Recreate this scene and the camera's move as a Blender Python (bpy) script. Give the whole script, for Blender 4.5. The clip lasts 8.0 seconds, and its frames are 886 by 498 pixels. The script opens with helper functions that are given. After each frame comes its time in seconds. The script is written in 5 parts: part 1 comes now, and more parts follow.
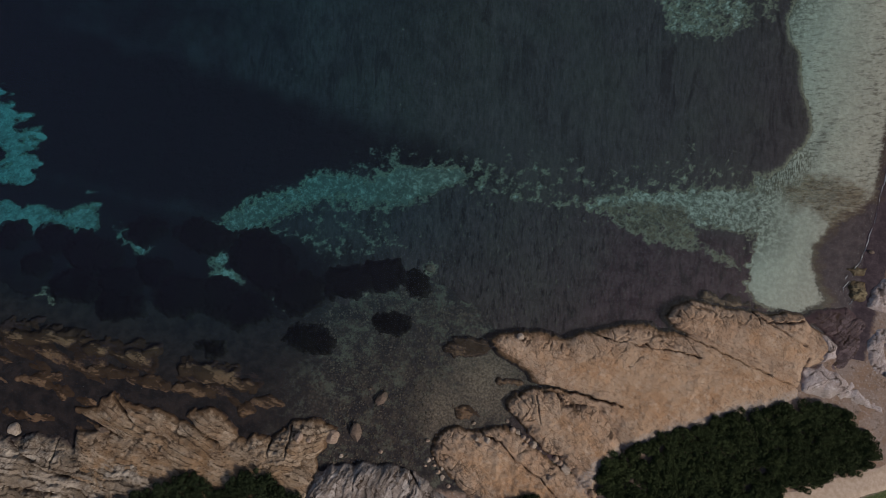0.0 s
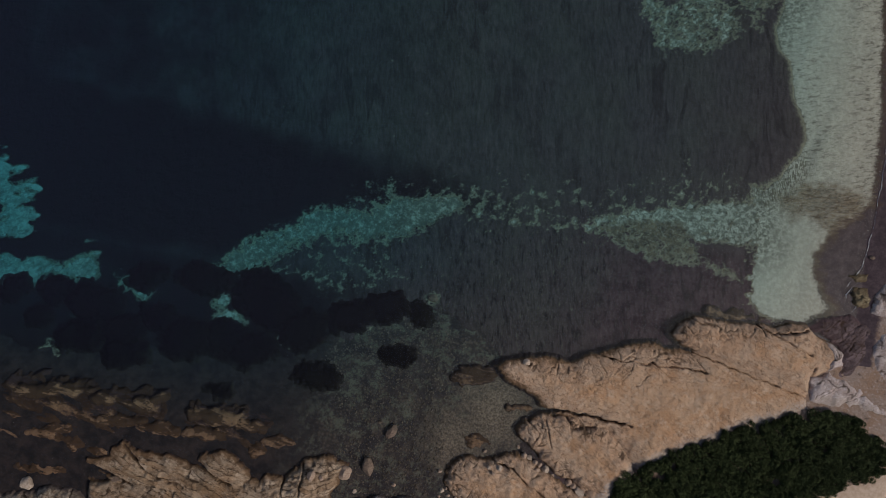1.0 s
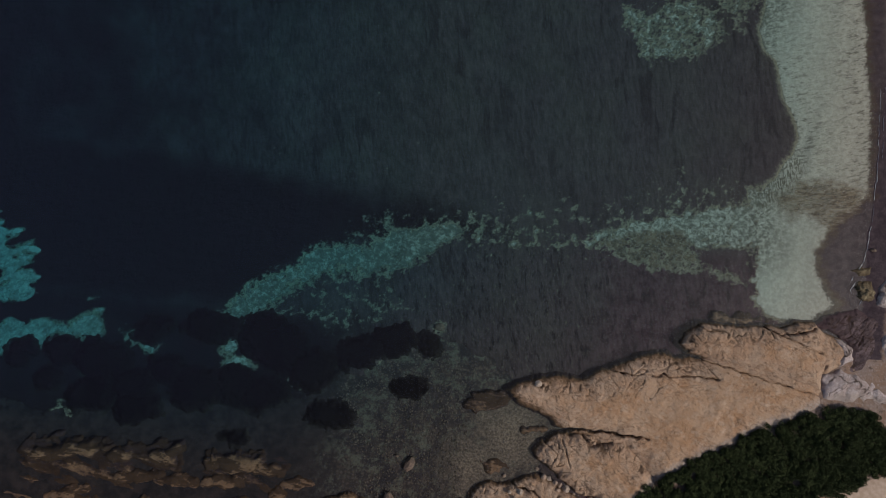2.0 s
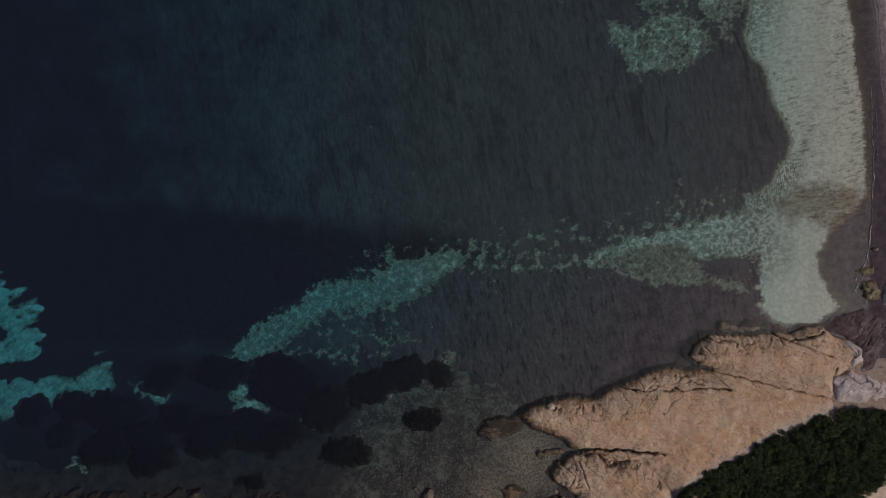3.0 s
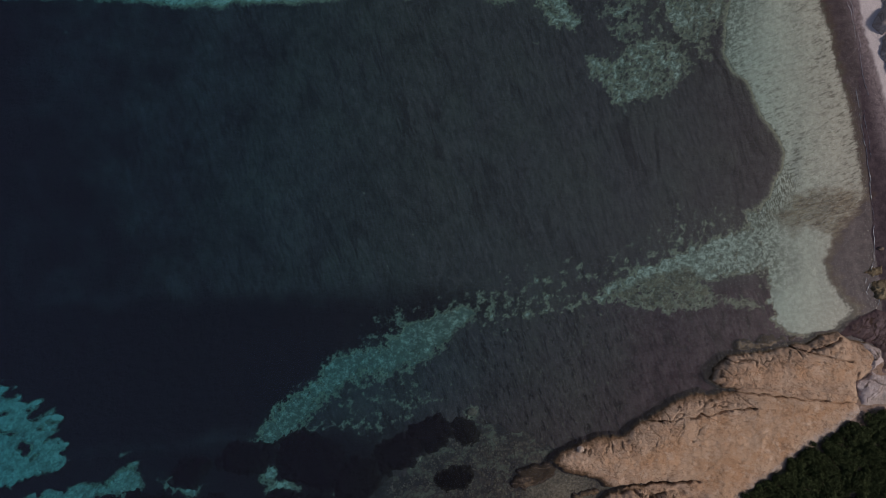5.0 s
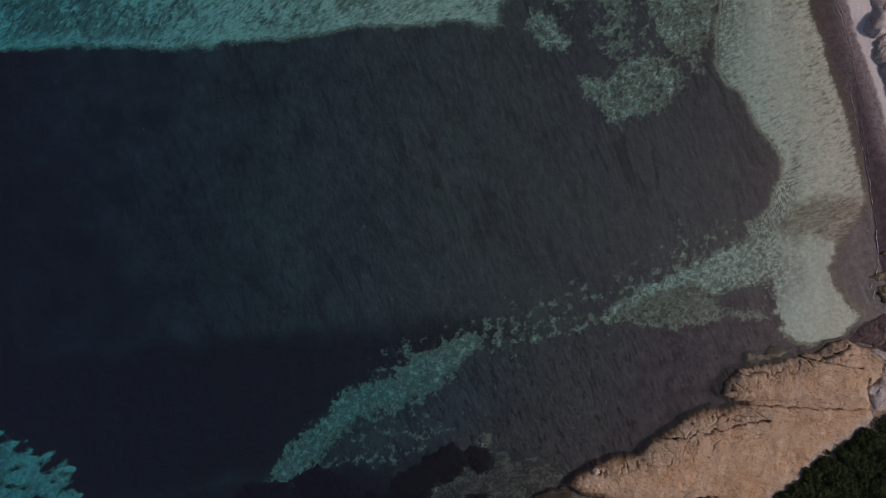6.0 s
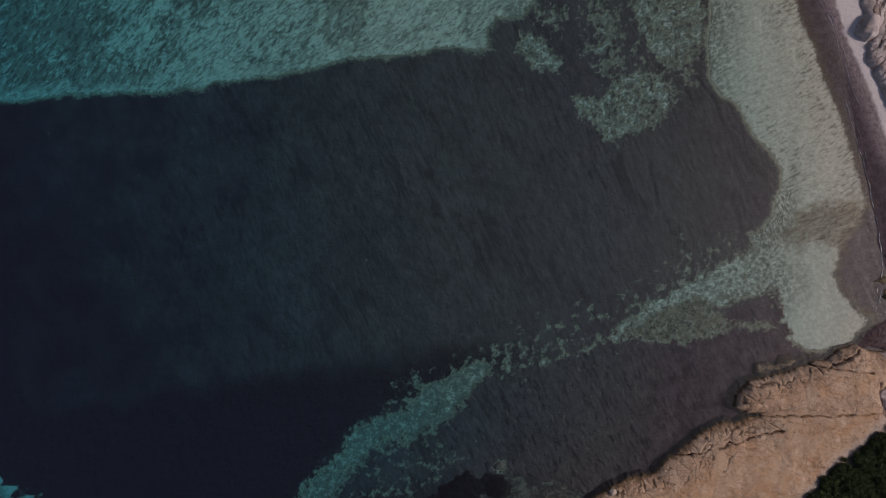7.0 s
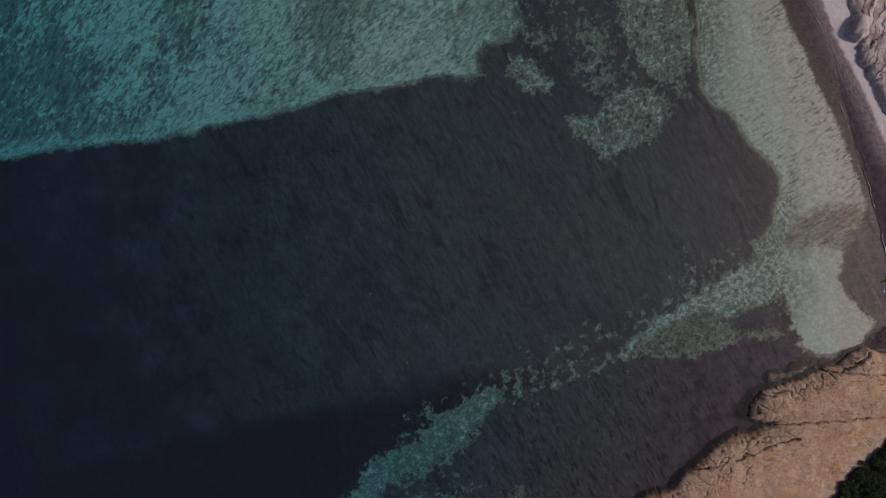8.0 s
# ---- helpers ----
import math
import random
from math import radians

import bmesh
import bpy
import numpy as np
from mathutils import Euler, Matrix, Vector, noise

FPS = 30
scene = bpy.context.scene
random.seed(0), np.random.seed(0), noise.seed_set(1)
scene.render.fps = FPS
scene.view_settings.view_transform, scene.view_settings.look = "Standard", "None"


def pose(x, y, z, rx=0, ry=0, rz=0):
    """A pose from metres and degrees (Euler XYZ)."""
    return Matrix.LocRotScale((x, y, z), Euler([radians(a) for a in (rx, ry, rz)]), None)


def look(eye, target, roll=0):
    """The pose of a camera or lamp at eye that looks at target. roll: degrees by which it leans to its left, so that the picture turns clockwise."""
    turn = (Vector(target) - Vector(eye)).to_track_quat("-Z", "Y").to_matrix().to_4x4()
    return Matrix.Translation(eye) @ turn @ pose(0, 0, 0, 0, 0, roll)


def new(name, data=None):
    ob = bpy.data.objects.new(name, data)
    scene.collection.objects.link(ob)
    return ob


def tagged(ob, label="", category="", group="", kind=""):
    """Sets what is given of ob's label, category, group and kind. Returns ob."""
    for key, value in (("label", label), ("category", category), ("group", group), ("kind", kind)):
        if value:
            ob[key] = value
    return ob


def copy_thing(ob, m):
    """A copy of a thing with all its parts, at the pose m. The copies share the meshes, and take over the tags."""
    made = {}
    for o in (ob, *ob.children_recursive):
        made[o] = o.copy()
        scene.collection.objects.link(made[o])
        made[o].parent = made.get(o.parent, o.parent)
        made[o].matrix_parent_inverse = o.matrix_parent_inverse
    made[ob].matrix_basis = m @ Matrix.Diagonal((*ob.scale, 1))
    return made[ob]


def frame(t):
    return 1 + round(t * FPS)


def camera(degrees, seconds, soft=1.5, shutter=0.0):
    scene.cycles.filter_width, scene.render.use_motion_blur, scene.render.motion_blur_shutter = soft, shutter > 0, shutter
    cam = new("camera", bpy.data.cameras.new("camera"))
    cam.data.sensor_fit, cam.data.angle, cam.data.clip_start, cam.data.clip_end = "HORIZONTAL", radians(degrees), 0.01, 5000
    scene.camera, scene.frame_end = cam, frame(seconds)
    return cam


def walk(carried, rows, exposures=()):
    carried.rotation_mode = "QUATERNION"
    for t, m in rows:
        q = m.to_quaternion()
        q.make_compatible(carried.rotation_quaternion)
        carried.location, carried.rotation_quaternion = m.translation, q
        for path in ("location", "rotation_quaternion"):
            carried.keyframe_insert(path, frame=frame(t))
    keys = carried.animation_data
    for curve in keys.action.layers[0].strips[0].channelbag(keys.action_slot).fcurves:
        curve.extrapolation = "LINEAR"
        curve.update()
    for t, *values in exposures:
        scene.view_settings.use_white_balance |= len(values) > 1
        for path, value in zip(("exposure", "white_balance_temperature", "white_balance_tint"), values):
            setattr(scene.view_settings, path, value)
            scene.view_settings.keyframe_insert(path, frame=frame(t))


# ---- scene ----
EXPO = 0.06
SAND_A, SAND_B = (0.362, 0.358, 0.298), (0.448, 0.446, 0.378)
WATER_K, WAVE = (0.56, 0.070, 0.0), 0.030
cam = camera(73.0, 8.0, soft=1.0)
# seconds, x, y, z, then the turn in degrees: a drone looking almost straight down, drifting north and yawing clockwise
PATH = [
    (0.0, 3.12, -14.02, 69.79, 1.612, -0.933, 16.059), (0.5, 2.63, -12.38, 69.87, 1.596, -0.911, 14.881),
    (1.0, 2.10, -10.56, 69.90, 1.564, -0.881, 12.861), (1.5, 1.66, -8.88, 69.93, 1.528, -0.848, 10.420),
    (3.0, 0.46, -3.57, 69.98, 1.484, -0.828, 3.945), (3.5, 0.25, -1.84, 69.95, 1.448, -0.804, 2.053),
    (4.0, 0.00, 0.00, 70.00, 1.422, -0.789, -0.019), (4.5, -0.18, 1.72, 70.01, 1.390, -0.764, -1.942),
    (6.0, -0.41, 7.05, 69.87, 1.357, -0.751, -7.002), (6.5, -0.40, 8.81, 69.79, 1.316, -0.757, -8.621),
    (7.0, -0.29, 10.68, 69.74, 1.273, -0.760, -10.421), (7.5, -0.15, 12.43, 69.65, 1.237, -0.754, -12.186),
    (8.0, 0.09, 14.28, 69.50, 1.217, -0.756, -14.205)]
walk(cam, [(t, pose(*p)) for t, *p in PATH], exposures=[(0.0, EXPO, 6500, 10), (2.0, EXPO, 6500, 11), (8.0, EXPO, 6600, 20)])

# ---- light: hazy sun from the east ----
SUN_EL, SUN_AZ = 42.0, 100.0
world = bpy.data.worlds.new("sky")
scene.world = world
world.use_nodes = True
sky = world.node_tree.nodes.new("ShaderNodeTexSky")
sky.sky_type, sky.sun_disc = "NISHITA", False
sky.sun_elevation, sky.sun_rotation = radians(SUN_EL), radians(SUN_AZ)
sky.air_density, sky.dust_density, sky.ozone_density = 1.0, 2.0, 1.0
world.node_tree.links.new(sky.outputs[0], world.node_tree.nodes["Background"].inputs[0])
world.node_tree.nodes["Background"].inputs[1].default_value = 0.06
sun = new("sun", bpy.data.lights.new("sun", "SUN"))
sun.data.energy, sun.data.angle, sun.data.color = 2.2, radians(7.0), (1.0, 0.94, 0.86)
to_sun = Vector((math.sin(radians(SUN_AZ)) * math.cos(radians(SUN_EL)), math.cos(radians(SUN_AZ)) * math.cos(radians(SUN_EL)), math.sin(radians(SUN_EL))))
sun.matrix_world = look(to_sun * 200, (0, 0, 0))

# ---- arithmetic of forms ----
def _cell(ix, iy, seed):
    h = (ix.astype(np.int64) * 374761393 + iy.astype(np.int64) * 668265263 + seed * 1442695041) & 0x7FFFFFFF
    h = ((h ^ (h >> 13)) * 1274126177) & 0x7FFFFFFF
    return ((h ^ (h >> 16)) & 0xFFFF) / 65535.0


def grain(x, y, seed=0):
    """Smooth noise from -1 to 1 with features about one unit wide."""
    x, y = np.asarray(x, float), np.asarray(y, float)
    ix, iy = np.floor(x), np.floor(y)
    fx, fy = (x - ix).astype(np.float32), (y - iy).astype(np.float32)
    x0, y0 = ix.min(), iy.min()
    nx, ny = int(ix.max() - x0) + 2, int(iy.max() - y0) + 2
    ux, uy = fx * fx * fx * (fx * (fx * 6 - 15) + 10), fy * fy * fy * (fy * (fy * 6 - 15) + 10)
    if nx * ny < 4 * x.size + 64:
        ly, lx = np.meshgrid(np.arange(ny) + y0, np.arange(nx) + x0, indexing="ij")
        a = _cell(lx, ly, seed).ravel() * 6.2832
        ca, sa = np.cos(a).astype(np.float32), np.sin(a).astype(np.float32)
        base = (ix - x0).astype(np.int32) + (iy - y0).astype(np.int32) * nx

        def corner(dx, dy):
            k = base + (dx + dy * nx)
            return ca[k] * (fx - dx) + sa[k] * (fy - dy)
    else:
        def corner(dx, dy):
            a = (_cell(ix + dx, iy + dy, seed) * 6.2832).astype(np.float32)
            return np.cos(a) * (fx - dx) + np.sin(a) * (fy - dy)
    low, high = corner(0, 0), corner(0, 1)
    low = low + ux * (corner(1, 0) - low)
    high = high + ux * (corner(1, 1) - high)
    return (low + uy * (high - low)) * 1.5


def fbm(x, y, size, octaves=4, seed=0, gain=0.5):
    total, amp, norm = 0.0, 1.0, 0.0
    for n in range(octaves):
        total = total + amp * grain(x / size + 17.3 * n, y / size - 9.1 * n, seed + n)
        norm, amp, size = norm + amp, amp * gain, size * 0.5
    return total / norm


def cells(x, y, seed=0):
    """Distance to the border between scattered cells about one unit wide, and a number for each cell."""
    ix, iy = np.floor(x), np.floor(y)
    f1, f2, mark = np.full(np.shape(x), 9.0), np.full(np.shape(x), 9.0), np.zeros(np.shape(x))
    for dx in (-1, 0, 1):
        for dy in (-1, 0, 1):
            px, py = ix + dx + _cell(ix + dx, iy + dy, seed), iy + dy + _cell(ix + dx, iy + dy, seed + 7)
            d = np.hypot(px - x, py - y)
            f2 = np.minimum(f2, np.maximum(f1, d))
            mark = np.where(d < f1, _cell(ix + dx, iy + dy, seed + 3), mark)
            f1 = np.minimum(f1, d)
    return f2 - f1, mark


def along(x, y, line):
    """Distance to a broken line."""
    d = np.full(np.shape(x), 1e9)
    for (ax, ay), (bx, by) in zip(line, line[1:]):
        ux, uy = bx - ax, by - ay
        k = np.clip(((x - ax) * ux + (y - ay) * uy) / (ux * ux + uy * uy + 1e-12), 0, 1)
        d = np.minimum(d, np.hypot(x - ax - k * ux, y - ay - k * uy))
    return d


def inside(x, y, ring):
    """Distance to a closed outline, positive inside."""
    d, odd = along(x, y, ring + ring[:1]), np.zeros(np.shape(x), bool)
    for (ax, ay), (bx, by) in zip(ring, ring[1:] + ring[:1]):
        if ay != by:
            odd ^= ((ay > y) != (by > y)) & (x < (bx - ax) * (y - ay) / (by - ay) + ax)
    return np.where(odd, d, -d)


def step(a, lo, hi):
    k = np.clip((a - lo) / (hi - lo), 0, 1)
    return k * k * (3 - 2 * k)


# ---- plan of the cove ----
LAND = [(-300, -62), (-44, -49), (-30, -45), (-16, -42.5), (-6, -41.5), (-2, -39.6), (8, -38), (14, -37), (22, -33.5), (26, -31), (28, -27), (34, -22),
        (40, -18), (47, -13), (51.5, -9), (52.2, -3), (51.6, 3), (51.4, 12), (51.4, 20), (51.8, 28), (49.8, 34), (44, 60), (20, 300), (2600, 300), (2600, -2600), (-300, -2600)]
SAND = [(38, 75), (38.2, 37), (37.5, 33), (36.6, 30.3), (36.2, 26.5), (37, 24.3), (38.4, 23.1), (39.3, 21.2), (40, 18.6), (41.5, 16.5), (42.4, 14), (42.1, 12.4), (40.8, 10.3),
        (40.2, 8.6), (38.6, 7.5), (37.2, 7), (36.9, 5.1), (38, 3.8), (38.4, 0.7), (38.9, -2.6), (39.4, -6), (40.9, -7.4), (42.8, -7.7), (45.4, -7.7), (46.4, -7.2), (47.6, -6),
        (48.5, -5.3), (47.3, -3.6), (46.3, -1.7), (45.7, 0.7), (46.7, 2), (47.1, 4.1), (50.2, 4.6), (51, 8.5), (50.6, 13), (50, 19), (48.9, 23.6), (48.7, 27), (47.7, 31), (47.4, 35), (46, 75)]
NORTH_SAND = [(-75, 40.5), (-47.4, 39.2), (-40.6, 38.7), (-33.9, 37.8), (-28.5, 36.8), (-24.3, 36.6), (-20, 36.9), (-16, 36.4), (-11.8, 36.3), (-6.1, 36.8), (0.7, 35.9), (6.3, 35.9),
              (9.4, 34.6), (10.8, 34.7), (10.8, 36.9), (12.4, 38.3), (15.1, 37.9), (17, 39.6), (16.3, 43), (18, 52), (20, 80), (-75, 80)]
PATCH_A = [(14.6, 36), (16, 35.6), (17.8, 34.5), (18.4, 32.9), (19.4, 31.3), (18.1, 30.5), (16.4, 30.7), (14.8, 32.4), (14.1, 34)]
PATCH_B = [(19.4, 27.4), (22.8, 26.9), (23.8, 28), (26.9, 29.3), (30.2, 28.5), (32.7, 25), (30.9, 23.4), (28.5, 22), (23.6, 20.7), (22.3, 20.9), (21.7, 22.6), (19.2, 25.3)]
PATCH_C = [(30.5, 44), (37, 42), (36.9, 33.1), (35.7, 29.9), (32.8, 27.8), (30.3, 29.2), (29.2, 33), (28.4, 36.7)]
MOTTLED = [(16.3, 60), (16.5, 37.6), (14.6, 36), (18.4, 34.3), (20.4, 31), (23.8, 28), (19.4, 27.4), (21.9, 20.8), (28.3, 21.3), (34.9, 25.2), (38.5, 36.8), (38, 60)]
BAND = [(-22.9, -16.5), (-21.8, -14.7), (-19.7, -12.4), (-18.6, -11.4), (-15.4, -10.1), (-13.5, -7.1), (-10.1, -6.4), (-6.7, -6.2), (-4.5, -4), (-0.6, -2.9), (3.4, -1.9), (4.6, -2.6),
        (1.4, -4.8), (0.7, -7.3), (-2.7, -10), (0.8, -12.5), (-1.5, -14.2), (-6.5, -16.4), (-9.4, -18.3), (-13.6, -16), (-18.2, -17), (-20.5, -18.7)]
CHAIN = [(4, -2.3), (10.5, -2.9), (16.2, -1.8), (19.7, -0.6), (24.3, 1.2), (29.5, 3), (31.6, 3.8), (34.1, 4.4), (36.5, 5), (38.5, 5), (39.4, 1), (36.5, -0.8),
         (34.2, -1.2), (31.7, -1.4), (29, -2.1), (25.2, -2.1), (20.7, -2.6), (16.6, -3), (10.7, -3.9), (4, -3.6)]
ALGAE = [(21.0, -1.8), (26.4, 0.2), (30.1, 0.5), (31.2, -0.8), (33.0, -2.4), (36.2, -2.8), (38.4, -4.4), (36.4, -4.0), (33.6, -3.5), (30.8, -4.0), (27.1, -4.1), (23.6, -3.5)]
DRIFT = [(40.2, 6.4), (42.8, 8.6), (46, 9.2), (49.6, 9.4), (51.2, 7.0), (50.6, 3.6), (47.6, 1.8), (46.6, 3.6), (44.6, 4.8), (42.4, 4.6)]
COMB = [(36.6, 6.9), (38.6, 8.2), (41.2, 11.6), (43.2, 12.2), (43.4, 9.6), (41.4, 6.6), (39.0, 4.8)]
RIDGE = [(19.4, -2.8), (21.6, -2.8), (23.6, -3.4), (27.1, -4.0), (30.8, -3.9), (33.6, -3.4), (36.4, -3.9), (38.4, -4.5)]
WEST_SAND = [(-80, -2), (-56.6, -6.7), (-52.6, -9.2), (-50.6, -10.2), (-48.3, -11.8), (-47.3, -13.4), (-46.1, -16.1), (-45.7, -18.1), (-47.7, -18.9), (-49.7, -18.2), (-49.6, -19.6),
             (-43.6, -20.4), (-41, -20.8), (-39.4, -18.6), (-37.7, -18.7), (-37.1, -20.3), (-37.6, -21.4), (-42.3, -21.4), (-43.6, -22), (-43.5, -23.3), (-46.1, -24.1), (-51.9, -25.5), (-80, -30)]
GRAVEL = [(-60, -30), (-40, -31.5), (-30, -28), (-16, -26.5), (-9, -23.5), (-3, -19.5), (3, -16), (12, -19.5), (12.5, -21.5), (17, -23), (18, -26), (16, -28), (13, -34), (4, -39), (-4, -40), (-60, -55)]
TRACK = [(43, -33.2), (47.5, -30.2), (51.5, -27.8), (56, -25.2), (60, -22.6), (66, -18), (76, -13)]
THICKET = [(27.3, -30.7), (28.5, -28.9), (33.3, -25.3), (37.3, -22.6), (43.1, -19.4), (47.0, -17.7), (50.2, -16.5), (53.7, -16.8), (56.8, -18.6), (58.4, -20.4), (57.6, -22.5), (53.6, -25), (48.6, -28.2),
           (44.8, -30.8), (41, -33.5), (37, -37), (29.6, -36)]


POOLS = [(-31.2, -21.2, 1.0), (-20.2, -22.4, 1.3), (-21.6, -20.2, 0.8), (-11.6, -23.4, 1.0), (-0.8, -20.0, 1.4), (3.0, -14.2, 0.2), (-3.7, -20.8, 0.6), (-37.2, -25.6, 0.4), (-23.4, -26.6, 0.5),
         (-33.5, -20.8, 0.6), (-40.0, -30.6, 0.8), (-34.0, -26.0, 0.6), (-14.5, -23.6, 0.6)]


def depth(x, y):
    """How far the bed lies under the water, as it looks through it."""
    d = 0.3 + 1.43 * (1 - np.exp(-np.maximum(0, 50 - x) / 14)) + 1.0 * np.clip(-x / 35, 0, 1.6)
    east = step(x, -20, 18)
    near = np.clip((y + 40) / (19 + 25 * east), 0, 1)
    d = d * (0.16 + 0.84 * near * near * (3 - 2 * near)) + 0.012 * np.maximum(0, np.hypot(x, y) - 70)
    d = d + 0.5 * np.exp(-((x + 9) / 15) ** 2 - ((y + 8) / 8) ** 2)
    return np.minimum(d, 12)


def ground(x, y):
    """Height of the sea bed and the land."""
    x, y = np.asarray(x, float), np.asarray(y, float)
    s = inside(x, y, LAND) + 0.5 * fbm(x, y, 5, 3, 3)
    wet = -depth(x, y) * (1 - np.exp(np.minimum(s, 0) / 3.5)) + 0.10 * fbm(x, y, 2.2, 4, 5) * step(-s, 0, 4)
    dry = 1.9 * (1 - np.exp(-np.maximum(s, 0) / 11)) + 0.12 * fbm(x, y, 3, 4, 6) * step(s, 0.5, 3) + 0.004 * np.maximum(0, s - 30)
    return np.where(s > 0, dry, wet)


def sandy(x, y):
    """Signed distance to bare sand: positive on sand, negative under weed."""
    r = fbm(x, y, 1.8, 4, 11)
    f = fbm(x, y, 1.1, 4, 12, 0.7)
    big = fbm(x, y, 4.5, 3, 13)
    slant = fbm(0.96 * x + 0.28 * y, (0.96 * y - 0.28 * x) * 2.2, 2.6, 3, 14, 0.4)
    s = inside(x, y, SAND) + 0.22 * r + 0.2 * f
    pocket = step(y, 9, 5) * step(x, 41.5, 38.5)
    s = s - pocket * (0.7 + 1.8 * r + 3.2 * f)
    s = np.maximum(s, inside(x, y, NORTH_SAND) + 0.55 * r + 0.35 * f)
    west = np.minimum(inside(x, y, WEST_SAND) + 0.6 * r + 0.5 * f, 0.75) + (0.5 + 2.9 * step(y, -19.4, -17.2)) * slant
    cut = along(x, y + 1.6 * r + 0.8 * f, [(-90, -27), (-52, -20.6), (-47.3, -19.6), (-44.8, -19.0), (-42.0, -18.2)])
    s = np.maximum(s, west - 2.6 * step(cut, 1.5, 0.3))
    g = fbm(x, y, 0.6, 3, 15, 0.75)
    for ring, cap, low, amp in ((PATCH_A, 0.8, 0.55, 1.3), (PATCH_B, 0.7, 0.75, 1.4), (PATCH_C, 0.5, 0.45, 1.0)):
        s = np.maximum(s, np.minimum(inside(x, y, ring), cap) - low + amp * f + 1.1 * g + 0.5 * r)
    s = np.maximum(s, np.minimum(inside(x, y, MOTTLED), 0.8) - 1.45 + 1.4 * f + 1.1 * g + 1.2 * big)
    s = np.maximum(s, np.minimum(inside(x, y, CHAIN), 0.9) + 1.2 * r + 1.7 * f + 0.9 * g - 0.95 + 0.75 * step(x, 16, 25) - 1.6 * step(along(x, y, [(31, -2.2), (34.5, -1.4), (37, -2)]), 2.2, 0.6))
    s = np.maximum(s, np.minimum(inside(x, y, ALGAE), 0.5) - 0.5 + 1.0 * f + 0.8 * r + 0.5 * g)
    lee = step(along(x, y, [(-23, -16.5), (-18.6, -11.2), (-13, -7), (-6, -6), (3.4, -2.2)]), 4.6, 0.6)
    s = np.maximum(s, np.minimum(inside(x, y, BAND), 1.0) - 1.75 + 1.65 * lee + 0.9 * r + 1.1 * f + 0.9 * g)
    for cx, cy, w in POOLS:
        s = np.maximum(s, w - np.hypot(x - cx, y - cy) + 1.3 * r + 1.0 * f)
    near = step(along(x, y, [(-8, -4.5), (6, -2), (20, 1), (34, 6)]), 5.5, 0.3)
    return np.maximum(s, -1.65 + 0.85 * near + 2.0 * f + 0.6 * big)


def sheet(name, x, y, z, keep=None, layers=None):
    """One mesh from a grid of heights; keep: which quads stay."""
    ny, nx = x.shape
    n = np.arange(nx * ny).reshape(ny, nx)
    quads = np.stack([n[:-1, :-1], n[:-1, 1:], n[1:, 1:], n[1:, :-1]], -1).reshape(-1, 4)
    if keep is not None:
        k = keep[:-1, :-1] | keep[:-1, 1:] | keep[1:, 1:] | keep[1:, :-1]
        quads = quads[k.ravel()]
    used = np.unique(quads)
    back = np.zeros(nx * ny, np.int64)
    back[used] = np.arange(len(used))
    quads = back[quads]
    co = np.stack([x.ravel()[used], y.ravel()[used], z.ravel()[used]], -1)
    me = bpy.data.meshes.new(name)
    me.vertices.add(len(co))
    me.vertices.foreach_set("co", co.ravel())
    me.loops.add(quads.size)
    me.loops.foreach_set("vertex_index", quads.ravel().astype(np.int32))
    me.polygons.add(len(quads))
    me.polygons.foreach_set("loop_start", np.arange(0, quads.size, 4, dtype=np.int32))
    me.update(calc_edges=True)
    me.polygons.foreach_set("use_smooth", np.ones(len(quads), bool))
    for key, value in (layers or {}).items():
        me.attributes.new(key, "FLOAT", "POINT").data.foreach_set("value", np.asarray(value, np.float32).ravel()[used])
    return me


def axis(lo, hi, step_size, far):
    fine = np.arange(lo, hi + step_size / 2, step_size)
    out, d, p = [], step_size, 0.0
    while p < far:
        d *= 1.35
        p += d
        out.append(p)
    out = np.array(out)
    return np.r_[lo - out[::-1], fine, hi + out]


# ---- materials ----
def node(tree, kind, **values):
    n = tree.nodes.new("ShaderNode" + kind)
    for key, value in values.items():
        k = key.replace("_", " ")
        sock = n.inputs.get(k) or n.inputs.get(k.capitalize()) or n.inputs.get(k.title())
        if hasattr(value, "links"):
            tree.links.new(value, sock)
        else:
            sock.default_value = value
    return n


